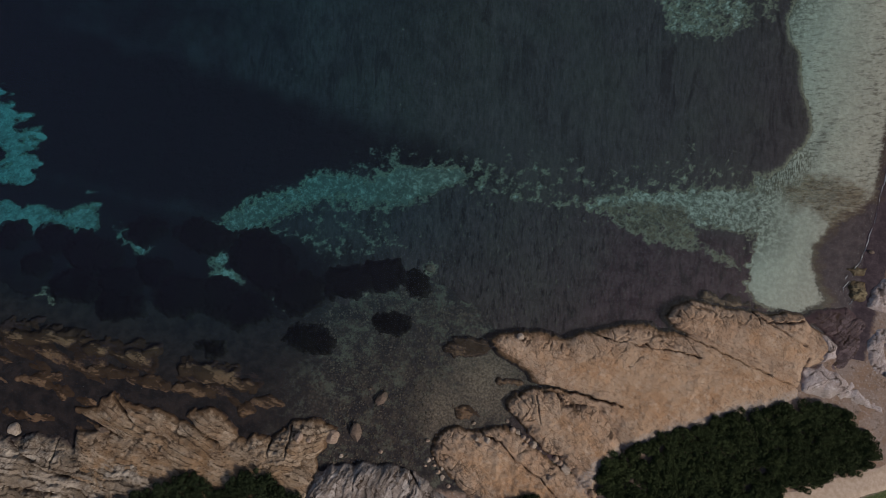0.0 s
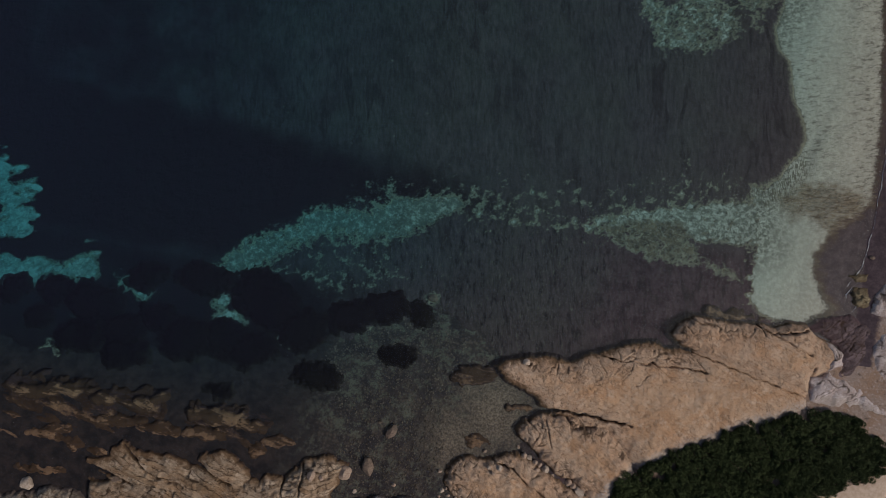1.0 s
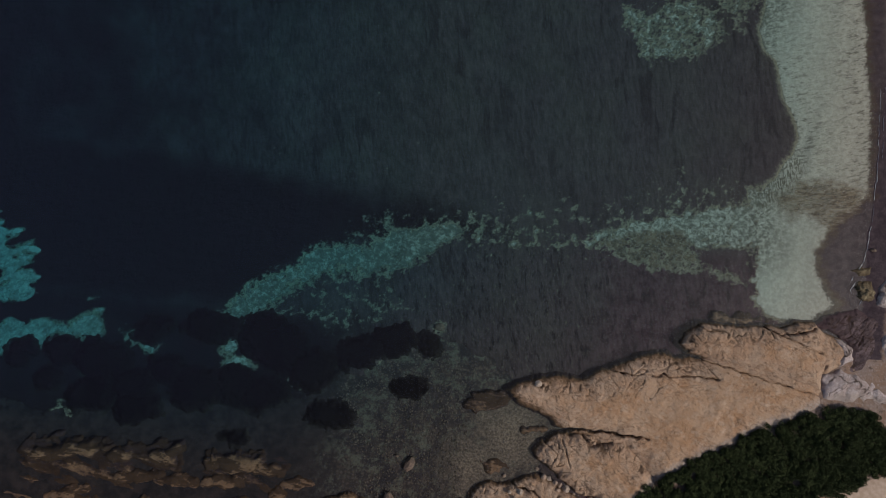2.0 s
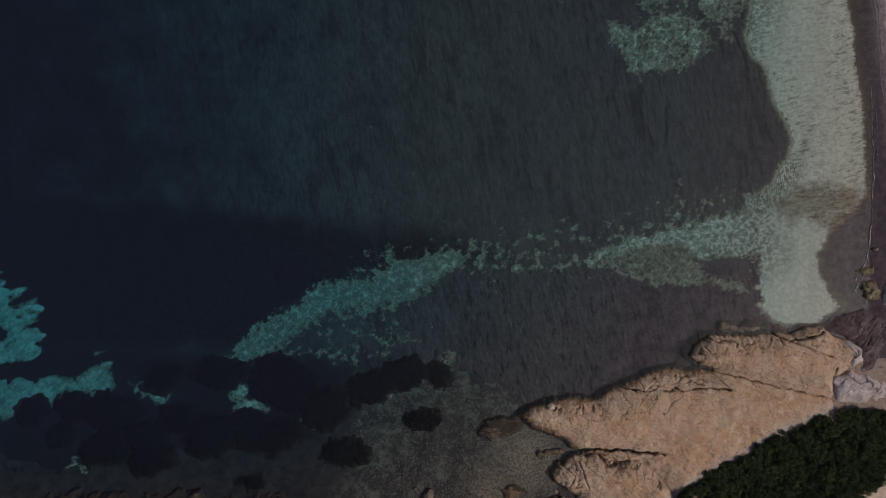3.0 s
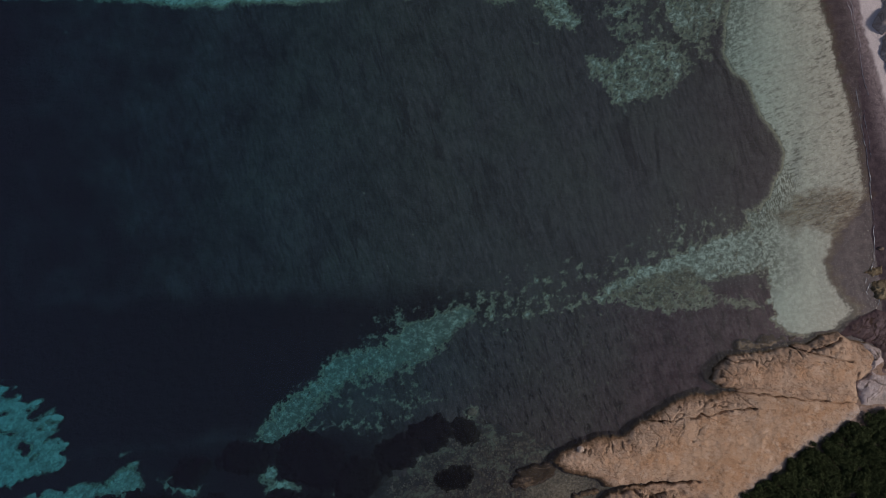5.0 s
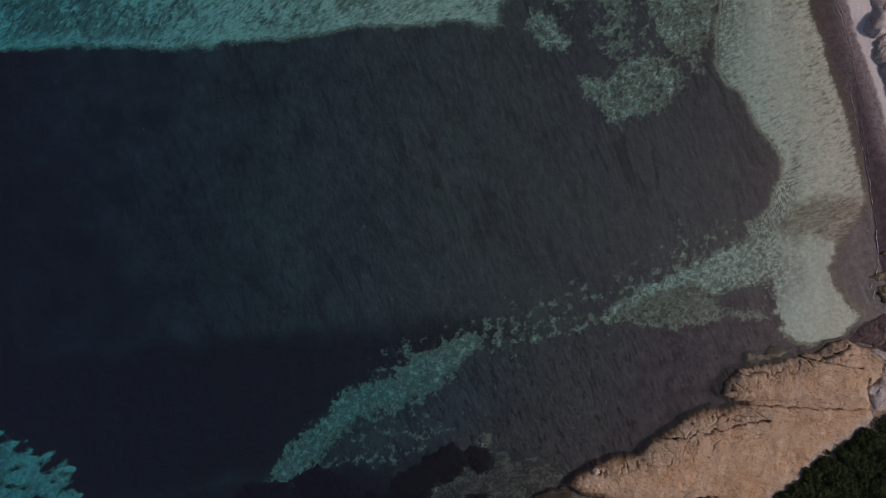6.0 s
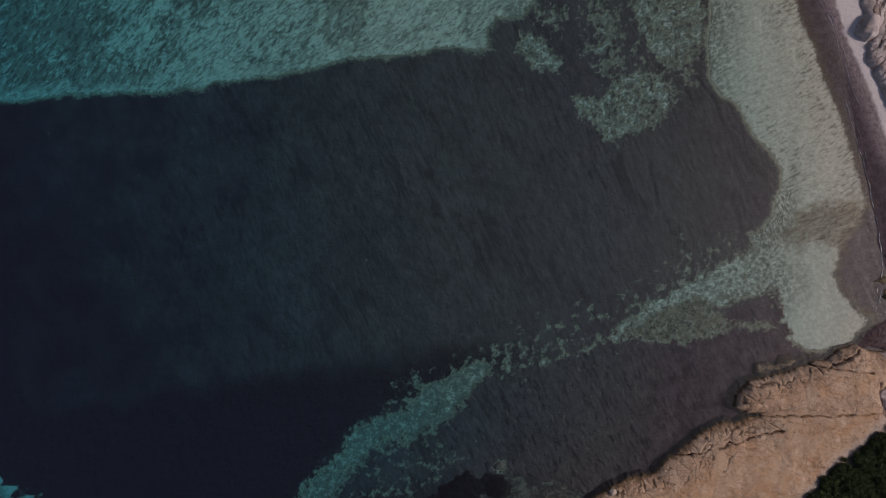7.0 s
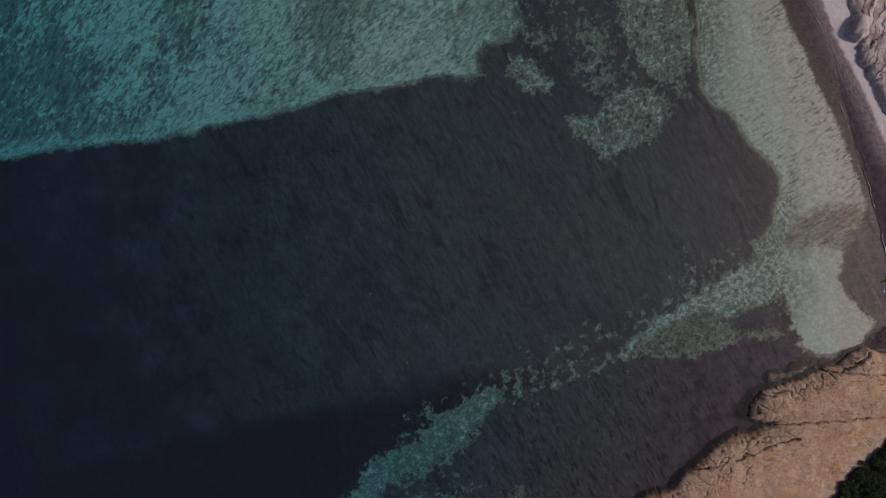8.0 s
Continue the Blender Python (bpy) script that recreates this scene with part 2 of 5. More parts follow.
class Paint:
    """A node material in the making."""

    def __init__(self, name, rough=0.8):
        self.mat = bpy.data.materials.new(name)
        self.mat.use_nodes = True
        self.tree = self.mat.node_tree
        self.bsdf = self.tree.nodes["Principled BSDF"]
        self.bsdf.inputs["Roughness"].default_value = rough
        self.bsdf.inputs["Specular IOR Level"].default_value = 0.25
        self.place = self.tree.nodes.new("ShaderNodeNewGeometry").outputs["Position"]

    def at(self, sx=1.0, sy=1.0, sz=1.0, turn=0.0):
        m = self.tree.nodes.new("ShaderNodeMapping")
        self.tree.links.new(self.place, m.inputs[0])
        m.vector_type = "TEXTURE"
        m.inputs["Scale"].default_value = (1 / sx, 1 / sy, 1 / sz)
        m.inputs["Rotation"].default_value = (0, 0, radians(turn))
        return m.outputs[0]

    def noise(self, scale, detail=5.0, rough=0.55, vector=None, distort=0.0):
        return node(self.tree, "TexNoise", Vector=vector or self.place, Scale=scale, Detail=detail, Roughness=rough, Distortion=distort).outputs[0]

    def voronoi(self, scale, feature="DISTANCE_TO_EDGE", vector=None):
        n = node(self.tree, "TexVoronoi", Vector=vector or self.place, Scale=scale)
        n.feature = feature
        return n.outputs[0]

    def layer(self, name):
        n = self.tree.nodes.new("ShaderNodeAttribute")
        n.attribute_name = name
        return n.outputs["Fac"]

    def math(self, op, a, b=0.5):
        n = self.tree.nodes.new("ShaderNodeMath")
        n.operation = op
        for k, v in enumerate((a, b)):
            if hasattr(v, "links"):
                self.tree.links.new(v, n.inputs[k])
            else:
                n.inputs[k].default_value = v
        return n.outputs[0]

    def ramp(self, value, lo, hi, a=0.0, b=1.0):
        n = node(self.tree, "MapRange", Value=value)
        n.interpolation_type = "SMOOTHSTEP"
        for k, v in zip((1, 2, 3, 4), (lo, hi, a, b)):
            n.inputs[k].default_value = v
        return n.outputs[0]

    def mix(self, fac, a, b, how="MIX"):
        n = self.tree.nodes.new("ShaderNodeMix")
        n.data_type, n.blend_type = "RGBA", how
        for k, v in ((0, fac), (6, a), (7, b)):
            if hasattr(v, "links"):
                self.tree.links.new(v, n.inputs[k])
            else:
                n.inputs[k].default_value = (*v, 1) if isinstance(v, tuple) else v
        return n.outputs[2]

    def zone(self, name, scale, amp, soft):
        """Where a layer is positive, with an uneven border."""
        v = self.math("ADD", self.layer(name), self.math("MULTIPLY", self.math("SUBTRACT", self.noise(scale, 6.0, 0.65), 0.5), amp))
        return self.ramp(v, -soft, soft)

    def height(self):
        n = self.tree.nodes.new("ShaderNodeSeparateXYZ")
        self.tree.links.new(self.place, n.inputs[0])
        return n.outputs[2]

    def done(self, color, bump=None, strength=0.5, distance=0.1):
        if hasattr(color, "links"):
            self.tree.links.new(color, self.bsdf.inputs["Base Color"])
        else:
            self.bsdf.inputs["Base Color"].default_value = (*color, 1)
        if bump is not None:
            b = node(self.tree, "Bump", Height=bump, Strength=strength, Distance=distance)
            self.tree.links.new(b.outputs[0], self.bsdf.inputs["Normal"])
        return self.mat


def ground_paint():
    p = Paint("sea_bed_and_soil", 0.9)
    fine, mid, broad = p.noise(9.0), p.noise(2.2), p.noise(0.22, 4.0)
    sand = p.mix(p.ramp(mid, 0.35, 0.7), SAND_A, SAND_B)
    sand = p.mix(p.math("MULTIPLY", p.ramp(p.noise(1.0, 6.0, 0.72, p.at(1.1, 3.6, 1, 20)), 0.50, 0.62), p.layer("scour")), sand, (0.095, 0.09, 0.066))
    blot = p.math("ADD", p.math("MULTIPLY", p.noise(0.13, 3.0, 0.55, p.at(1.0, 0.6, 1, -12)), 1.1), p.math("MULTIPLY", p.noise(1.0, 7.0, 0.7, p.at(0.75, 1.3, 1, 40), 0.4), 1.0))
    film = p.math("MULTIPLY", p.ramp(blot, 1.00, 1.16), p.layer("mottle"))
    fleck = p.math("MULTIPLY", p.ramp(p.noise(1.0, 6.0, 0.72, p.at(0.75, 1.9, 1, 42), 0.5), 0.49, 0.57), p.math("MULTIPLY", p.layer("mottle"), p.ramp(blot, 0.86, 1.12, 0.45, 0.95)))
    sand = p.mix(p.math("MULTIPLY", film, 0.8), sand, p.mix(mid, (0.075, 0.066, 0.052), (0.16, 0.145, 0.11)))
    sand = p.mix(fleck, sand, p.mix(mid, (0.055, 0.046, 0.038), (0.12, 0.106, 0.08)))
    thin = p.math("MULTIPLY", p.ramp(p.noise(1.9, 8.0, 0.78, None, 0.4), 0.40, 0.58), p.math("MULTIPLY", p.layer("patchy"), 0.93))
    sand = p.mix(thin, sand, p.mix(mid, (0.06, 0.055, 0.045), (0.165, 0.165, 0.125)))
    veil = p.math("MULTIPLY", p.layer("veil"), p.ramp(p.noise(1.3, 8.0, 0.75, None, 0.5), 0.40, 0.58, 0.22, 0.95))
    sand = p.mix(veil, sand, p.mix(fine, (0.045, 0.048, 0.040), (0.125, 0.135, 0.105)))
    fringe = p.math("ADD", p.layer("bare"), p.math("MULTIPLY", p.math("SUBTRACT", p.noise(3.0, 8.0, 0.8), 0.46), 2.2))
    sand = p.mix(p.ramp(fringe, 0.35, -0.15), sand, (0.075, 0.066, 0.05))
    sand = p.mix(p.math("MULTIPLY", p.zone("algae", 1.6, 2.0, 0.6), p.ramp(p.noise(3.5, 7.0, 0.75), 0.34, 0.56, 0.55, 0.98)), sand, p.mix(p.ramp(p.noise(1.1, 8.0, 0.78), 0.34, 0.66), (0.030, 0.022, 0.018), (0.175, 0.136, 0.086)))
    sand = p.mix(p.math("MULTIPLY", p.zone("ridge", 2.4, 0.5, 0.10), p.ramp(p.noise(1.2, 5.0, 0.7), 0.40, 0.56)), sand, (0.33, 0.30, 0.24))
    litter = p.math("MULTIPLY", p.zone("drift", 0.9, 4.0, 0.9), p.ramp(p.noise(1.0, 8.0, 0.74, p.at(0.7, 1.5, 1, 14), 0.8), 0.36, 0.58, 0.55, 0.97))
    sand = p.mix(litter, sand, p.mix(p.ramp(p.noise(1.0, 7.0, 0.75, p.at(1.2, 3.2, 1, 16), 0.6), 0.38, 0.62), (0.070, 0.052, 0.033), (0.21, 0.17, 0.112)))
    ripple = p.math("MULTIPLY", p.zone("comb", 0.8, 2.5, 1.2), p.ramp(p.noise(1.0, 4.0, 0.6, p.at(4.6, 1.0, 1, 10), 1.2), 0.46, 0.58, 0.0, 0.85))
    sand = p.mix(ripple, sand, (0.085, 0.075, 0.05))
    stones = p.mix(p.ramp(p.voronoi(2.6, "F1"), 0.1, 0.7), (0.098, 0.073, 0.058), (0.040, 0.031, 0.029))
    stones = p.mix(p.ramp(p.noise(0.45, 8.0, 0.75), 0.42, 0.62), (0.025, 0.020, 0.023), stones)
    west = p.mix(p.ramp(p.noise(0.8, 8.0, 0.78), 0.38, 0.62), (0.010, 0.008, 0.010), (0.034, 0.024, 0.023))
    stones = p.mix(p.zone("east", 0.3, 8.0, 5.0), west, stones)
    stones = p.mix(p.math("MULTIPLY", p.ramp(p.noise(0.65, 9.0, 0.82), 0.49, 0.60), p.zone("east", 0.3, 8.0, 5.0)), stones, p.mix(p.noise(7.0, 6.0, 0.8), (0.036, 0.036, 0.032), (0.165, 0.16, 0.12)))
    stones = p.mix(p.zone("shingle", 0.9, 7.0, 3.0), stones, p.mix(p.ramp(p.noise(4.0, 8.0, 0.85), 0.40, 0.62), (0.058, 0.043, 0.034), (0.25, 0.195, 0.145)))
    stones = p.mix(p.math("MULTIPLY", p.ramp(p.noise(5.0, 6.0, 0.75), 0.58, 0.70), p.zone("east", 0.3, 8.0, 5.0)), stones, (0.125, 0.106, 0.080))
    out = p.mix(p.zone("gravel", 1.3, 2.5, 0.9), sand, stones)
    wrack = p.mix(p.ramp(p.noise(1.3, 7.0, 0.72), 0.35, 0.7), (0.038, 0.025, 0.031), (0.084, 0.059, 0.066))
    wisp = p.math("ADD", p.layer("wrack"), p.math("MULTIPLY", p.math("SUBTRACT", p.noise(0.7, 6.0, 0.7), 0.5), 4.0))
    wrack = p.mix(p.ramp(wisp, 1.2, 0.0), wrack, p.mix(p.noise(1.0, 7.0, 0.75, p.at(0.9, 2.6, 1, 14)), (0.034, 0.021, 0.018), (0.100, 0.066, 0.048)))
    wrack = p.mix(p.math("MULTIPLY", p.layer("upper"), p.ramp(p.noise(2.2, 7.0, 0.75), 0.32, 0.66, 0.25, 0.9)), wrack, (0.30, 0.24, 0.24))
    wrack = p.mix(p.ramp(p.noise(6.0, 3.0, 0.6), 0.60, 0.70), wrack, p.mix(p.layer("speckle"), (0.07, 0.05, 0.045), (0.34, 0.28, 0.27)))
    out = p.mix(p.math("MULTIPLY", p.zone("fuzz", 2.4, 2.2, 0.6), 0.6), out, p.mix(fine, (0.075, 0.05, 0.033), (0.20, 0.145, 0.095)))
    shred = p.math("MULTIPLY", p.math("SUBTRACT", p.noise(1.0, 7.0, 0.72, p.at(0.55, 1.9, 1, 12), 0.6), 0.5), 3.4)
    out = p.mix(p.ramp(p.math("ADD", p.layer("wrack"), shred), -0.35, 0.5), out, wrack)
    soil = p.mix(p.ramp(p.noise(0.5, 6.0, 0.65), 0.35, 0.65), (0.25, 0.155, 0.105), (0.26, 0.195, 0.165))
    soil = p.mix(p.ramp(p.noise(3.5, 8.0, 0.75), 0.48, 0.68), soil, (0.37, 0.30, 0.265))
    soil = p.mix(p.ramp(p.noise(1.7, 8.0, 0.75), 0.54, 0.64), soil, (0.12, 0.085, 0.065))
    soil = p.mix(p.math("MULTIPLY", p.ramp(p.noise(11.0, 6.0, 0.8), 0.52, 0.64), 0.6), soil, (0.13, 0.095, 0.075))
    out = p.mix(p.zone("soil", 1.4, 1.2, 0.3), out, soil)
    dry = p.mix(fine, (0.49, 0.425, 0.415), (0.59, 0.52, 0.505))
    out = p.mix(p.zone("dry", 1.6, 0.8, 0.25), out, dry)
    grass = p.mix(p.ramp(p.noise(4.0, 6.0, 0.7), 0.35, 0.65), (0.035, 0.055, 0.016), (0.10, 0.11, 0.04))
    out = p.mix(p.zone("grass", 2.0, 1.0, 0.3), out, grass)
    return p.done(out, p.math("ADD", p.math("MULTIPLY", mid, 1.0), p.math("MULTIPLY", fine, 0.35)), 0.55, 0.18)


def weed_paint(name, low, high, olive, ragged=True):
    p = Paint(name, 0.95)
    p.bsdf.inputs["Specular IOR Level"].default_value = 0.0
    c = p.mix(p.ramp(p.noise(1.0, 7.0, 0.72, p.at(1.6, 0.7, 1, 16)), 0.30, 0.72), low, high)
    c = p.mix(p.ramp(p.noise(0.12, 5.0, 0.6), 0.42, 0.66), c, olive)
    if ragged:
        c = p.mix(p.zone("olive", 0.25, 1.0, 1.0), c, p.mix(p.noise(1.3, 6.0, 0.7), (0.048, 0.044, 0.041), (0.090, 0.082, 0.074)))
        c = p.mix(p.zone("mauve", 0.3, 1.2, 0.7), c, p.mix(p.ramp(p.noise(0.8, 7.0, 0.72), 0.34, 0.66), (0.048, 0.024, 0.031), (0.098, 0.056, 0.064)))
    blade = p.noise(1.0, 7.0, 0.76, p.at(3.0, 0.75, 1, 14))
    c = p.mix(p.math("MULTIPLY", p.ramp(blade, 0.53, 0.40), 0.35), c, tuple(v * 0.45 for v in low))
    c = p.mix(p.math("MULTIPLY", p.ramp(blade, 0.53, 0.68), 0.35), c, tuple(v * 1.6 for v in high))
    # Wave reflection and refraction streaks, put into the weed colour as dark bands.
    wave_streak = p.noise(1.0, 4.0, 0.6, p.at(0.8, 0.17, 1, 13), 0.8)
    c = p.mix(p.math("MULTIPLY", p.ramp(wave_streak, 0.50, 0.36), p.ramp(p.noise(0.09, 3.0, 0.5), 0.40, 0.62, 0.1, 0.6)), c, tuple(v * 0.5 for v in low))
    if ragged:
        c = p.mix(p.zone("dense", 0.22, 6.0, 2.8), c, (0.0135, 0.011, 0.0125))
        c = p.mix(p.ramp(p.noise(4.5, 3.0, 0.7), 0.68, 0.78), c, (0.12, 0.12, 0.09))
        near = p.layer("near")
        c = p.mix(p.math("MULTIPLY", near, p.ramp(p.noise(1.0, 8.0, 0.8, p.at(2.8, 1.3, 1, 12)), 0.54, 0.66, 0.0, 0.75)), c, p.mix(p.noise(0.5, 4.0), (0.115, 0.125, 0.088), (0.16, 0.12, 0.095)))
        c = p.mix(p.math("MULTIPLY", near, p.ramp(p.noise(1.0, 7.0, 0.75, p.at(1.7, 0.55, 1, 14)), 0.48, 0.36, 0.0, 0.8)), c, (0.018, 0.014, 0.016))
        v = p.math("ADD", p.layer("edge"), p.math("MULTIPLY", p.math("SUBTRACT", p.noise(3.4, 8.0, 0.8), 0.56), 2.6))
        c = p.mix(p.ramp(v, -0.15, 0.55), p.mix(p.noise(2.0), (0.13, 0.12, 0.085), (0.30, 0.27, 0.20)), c)
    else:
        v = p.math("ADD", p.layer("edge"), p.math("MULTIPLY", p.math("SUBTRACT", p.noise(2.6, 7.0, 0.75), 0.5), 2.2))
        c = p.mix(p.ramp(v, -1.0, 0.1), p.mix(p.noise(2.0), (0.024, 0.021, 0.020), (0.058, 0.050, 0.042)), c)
    return p.done(c, p.noise(3.0, 6.0, 0.7), 0.6, 0.25)


def rock_paint(name, base, pale, rust, lines=1.0, tilt=-24.0, wet=(0.075, 0.045, 0.026), weed=True):
    p = Paint(name, 0.88)
    p.bsdf.inputs["Specular IOR Level"].default_value = 0.12
    fine = p.noise(7.0, 8.0, 0.7)
    bedded = p.noise(1.0, 8.0, 0.66, p.at(0.5, 3.4, 2.0, tilt), 0.6)
    inner = p.ramp(p.math("ADD", p.layer("rim"), p.math("MULTIPLY", p.math("SUBTRACT", p.noise(0.6, 5.0, 0.65), 0.5), 5.0)), 0.6, 4.2)
    c = p.mix(p.ramp(p.noise(0.35, 6.0, 0.6), 0.36, 0.64), base, rust)
    c = p.mix(p.math("MULTIPLY", p.ramp(inner, 1.0, 0.0), 0.3), c, tuple(0.5 * v + 0.5 * sum(base) / 3 for v in base))
    c = p.mix(p.ramp(p.noise(1.1, 8.0, 0.74), 0.46, 0.72), c, pale)
    c = p.mix(p.math("MULTIPLY", p.ramp(bedded, 0.52, 0.66), 0.5 * lines), c, rust)
    c = p.mix(p.math("MULTIPLY", p.ramp(fine, 0.56, 0.70), 0.6), c, pale)
    tone = p.layer("tone")
    c = p.mix(p.ramp(tone, 0.15, 0.6, 0.0, 0.75), c, tuple(min(0.8, v * 1.14) for v in pale))
    c = p.mix(p.ramp(tone, -0.15, -0.6, 0.0, 0.7), c, tuple(v * 0.68 for v in rust))
    c = p.mix(p.math("MULTIPLY", p.ramp(p.noise(3.2, 7.0, 0.75), 0.585, 0.66), 0.6), c, (0.15, 0.098, 0.064))

    def vein(scale, stretch, turn, width, gate):
        """Hair-thin wandering joints: the level lines of a noise, broken up by another."""
        n = p.math("ABSOLUTE", p.math("SUBTRACT", p.noise(scale, 5.0, 0.55, p.at(1.0, stretch, 0.6, turn), 0.5), 0.5))
        return p.math("MULTIPLY", p.ramp(n, width, width * 0.3), p.ramp(p.noise(gate, 5.0, 0.6), 0.41, 0.54))

    joint = p.math("MAXIMUM", vein(0.55, 0.45, tilt + 60, 0.012, 0.5), vein(0.7, 2.2, tilt, 0.012, 0.7))
    hair = p.math("MAXIMUM", vein(1.5, 0.5, tilt + 75, 0.018, 0.9), vein(1.7, 1.9, tilt + 10, 0.018, 1.1))
    web = p.math("MAXIMUM", joint, p.math("MULTIPLY", hair, 0.7))
    c = p.mix(p.math("MULTIPLY", p.math("MULTIPLY", web, p.ramp(p.layer("rim"), 6.0, 1.6, 0.15, 1.0)), min(0.9, 0.62 * lines)), c, (0.075, 0.043, 0.026))
    speck = p.noise(11.0, 6.0, 0.78)
    c = p.mix(p.math("MULTIPLY", p.ramp(speck, 0.53, 0.66), 0.38), c, tuple(v * 0.45 for v in base))
    c = p.mix(p.math("MULTIPLY", p.ramp(speck, 0.46, 0.34), 0.45), c, tuple(min(0.8, v * 1.3) for v in pale))
    damp = p.math("ADD", p.height(), p.math("MULTIPLY", p.math("SUBTRACT", p.noise(1.6, 7.0, 0.75), 0.5), 1.1))
    c = p.mix(p.math("MULTIPLY", p.ramp(damp, 0.42, 0.02), 1.0 if weed else 0.55), c, p.mix(fine, wet, tuple(v * 2.2 for v in wet)))
    deep = 1.0 if weed else 0.7
    sunk = p.mix(p.noise(2.4, 7.0, 0.75), (0.036 * deep, 0.022 * deep, 0.025 * deep), (0.086 * deep, 0.056 * deep, 0.054 * deep))
    c = p.mix(p.ramp(damp, -0.02, -0.48) if weed else p.ramp(damp, -0.22, -0.66), c, sunk)
    c = p.mix(p.math("MULTIPLY", p.zone("salt", 3.0, 1.6, 0.35), p.ramp(p.noise(5.0, 8.0, 0.8), 0.38, 0.56)), c, (0.40, 0.33, 0.29))
    # Shade in cracks and along bed edges put into the colour, also ledge weed.
    shade_and_weed = p.ramp(p.layer("crack"), 0.25, 0.9)
    c = p.mix(p.math("MULTIPLY", shade_and_weed, 0.85), c, (0.042, 0.024, 0.015))
    b = p.math("SUBTRACT", p.math("ADD", p.math("MULTIPLY", bedded, 1.0), p.math("MULTIPLY", fine, 0.8)), p.math("MULTIPLY", web, 0.6))
    return p.done(c, b, 0.8, 0.09)


def water_paint():
    p = Paint("sea_water", 0.12)
    t = p.tree
    t.nodes.remove(p.bsdf)
    d = p.layer("depth")
    ch = []
    for k in WATER_K:
        ch.append(p.math("POWER", 2.71828, p.math("MULTIPLY", d, -k)))
    col = node(t, "CombineColor")
    for n, c in enumerate(ch):
        t.links.new(c, col.inputs[n])
    clear = node(t, "BsdfTransparent", Color=col.outputs[0])
    swell = p.noise(1.0, 3.0, 0.55, p.at(0.85, 0.13, 1, 12), 0.3)
    crest = p.ramp(p.noise(1.0, 3.0, 0.5, p.at(0.75, 0.10, 1, 15), 0.5), 0.42, 0.78)
    streak = p.ramp(p.noise(1.0, 3.0, 0.55, p.at(0.95, 0.12, 1, 11), 0.7), 0.46, 0.80)
    chop = p.noise(1.0, 4.0, 0.6, p.at(2.6, 0.9, 1, 8))
    gusty = p.ramp(p.noise(0.045, 3.0, 0.5), 0.38, 0.62, 0.35, 1.0)
    waves = p.math("ADD", p.math("ADD", swell, p.math("MULTIPLY", crest, 0.6)), p.math("MULTIPLY", p.math("MULTIPLY", streak, gusty), 0.5))
    b = node(t, "Bump", Height=p.math("ADD", waves, p.math("MULTIPLY", chop, 0.14)), Strength=1.0, Distance=WAVE)
    gloss = node(t, "BsdfGlossy", Roughness=0.46, Normal=b.outputs[0])
    fres = node(t, "Fresnel", IOR=1.28)
    murk = node(t, "BsdfDiffuse", Color=(0.078, 0.071, 0.148, 1))
    body = t.nodes.new("ShaderNodeMixShader")
    t.links.new(p.math("MULTIPLY", p.math("SUBTRACT", 1.0, p.math("POWER", 2.71828, p.math("MULTIPLY", d, -0.42))), 0.15), body.inputs[0])
    t.links.new(clear.outputs[0], body.inputs[1])
    t.links.new(murk.outputs[0], body.inputs[2])
    m = t.nodes.new("ShaderNodeMixShader")
    t.links.new(fres.outputs[0], m.inputs[0])
    t.links.new(body.outputs[0], m.inputs[1])
    t.links.new(gloss.outputs[0], m.inputs[2])
    t.links.new(m.outputs[0], t.nodes["Material Output"].inputs[0])
    return p.mat


def plain_paint(name, a, b, scale=3.0, rough=0.8, bump=0.3, dist=0.05):
    p = Paint(name, rough)
    n = p.noise(scale, 7.0, 0.7)
    c = p.mix(p.ramp(n, 0.35, 0.65), a, b)
    return p.done(c, n, bump, dist)


def leaf_paint(name, a, b):
    p = Paint(name, 0.7)
    p.bsdf.inputs["Specular IOR Level"].default_value = 0.06
    info = p.tree.nodes.new("ShaderNodeNewGeometry").outputs["Random Per Island"]
    c = p.mix(info, a, b)
    c = p.mix(p.ramp(p.noise(0.45, 4.0), 0.35, 0.65), c, p.mix(info, tuple(v * 0.6 for v in a), b))
    return p.done(c)


M_GROUND = ground_paint()
M_WEED = weed_paint("seagrass", (0.050, 0.034, 0.038), (0.092, 0.065, 0.070), (0.080, 0.061, 0.057))
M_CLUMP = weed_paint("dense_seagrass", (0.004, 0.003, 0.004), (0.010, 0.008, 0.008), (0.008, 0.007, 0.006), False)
M_WATER = water_paint()
M_TAN = rock_paint("tan_sandstone", (0.435, 0.290, 0.190), (0.505, 0.370, 0.272), (0.395, 0.228, 0.128))
M_CREAM = rock_paint("cream_limestone", (0.315, 0.222, 0.145), (0.42, 0.325, 0.24), (0.265, 0.158, 0.086), 1.3, 14.0)
M_FLUTED = rock_paint("bleached_fluted_rock", (0.33, 0.268, 0.235), (0.50, 0.43, 0.39), (0.172, 0.133, 0.109), 1.3, 75.0, (0.05, 0.038, 0.035))
M_GREY = rock_paint("bleached_grey_rock", (0.30, 0.235, 0.175), (0.46, 0.385, 0.315), (0.179, 0.129, 0.090), 1.3, 75.0, (0.05, 0.038, 0.035))
M_PURPLE = rock_paint("dark_purple_schist", (0.10, 0.070, 0.075), (0.17, 0.125, 0.13), (0.075, 0.05, 0.052), 1.0, 50.0, (0.05, 0.032, 0.034))
M_BOULDER = rock_paint("dark_mauve_rock", (0.17, 0.125, 0.12), (0.30, 0.23, 0.215), (0.11, 0.075, 0.07), 0.8, 40.0)
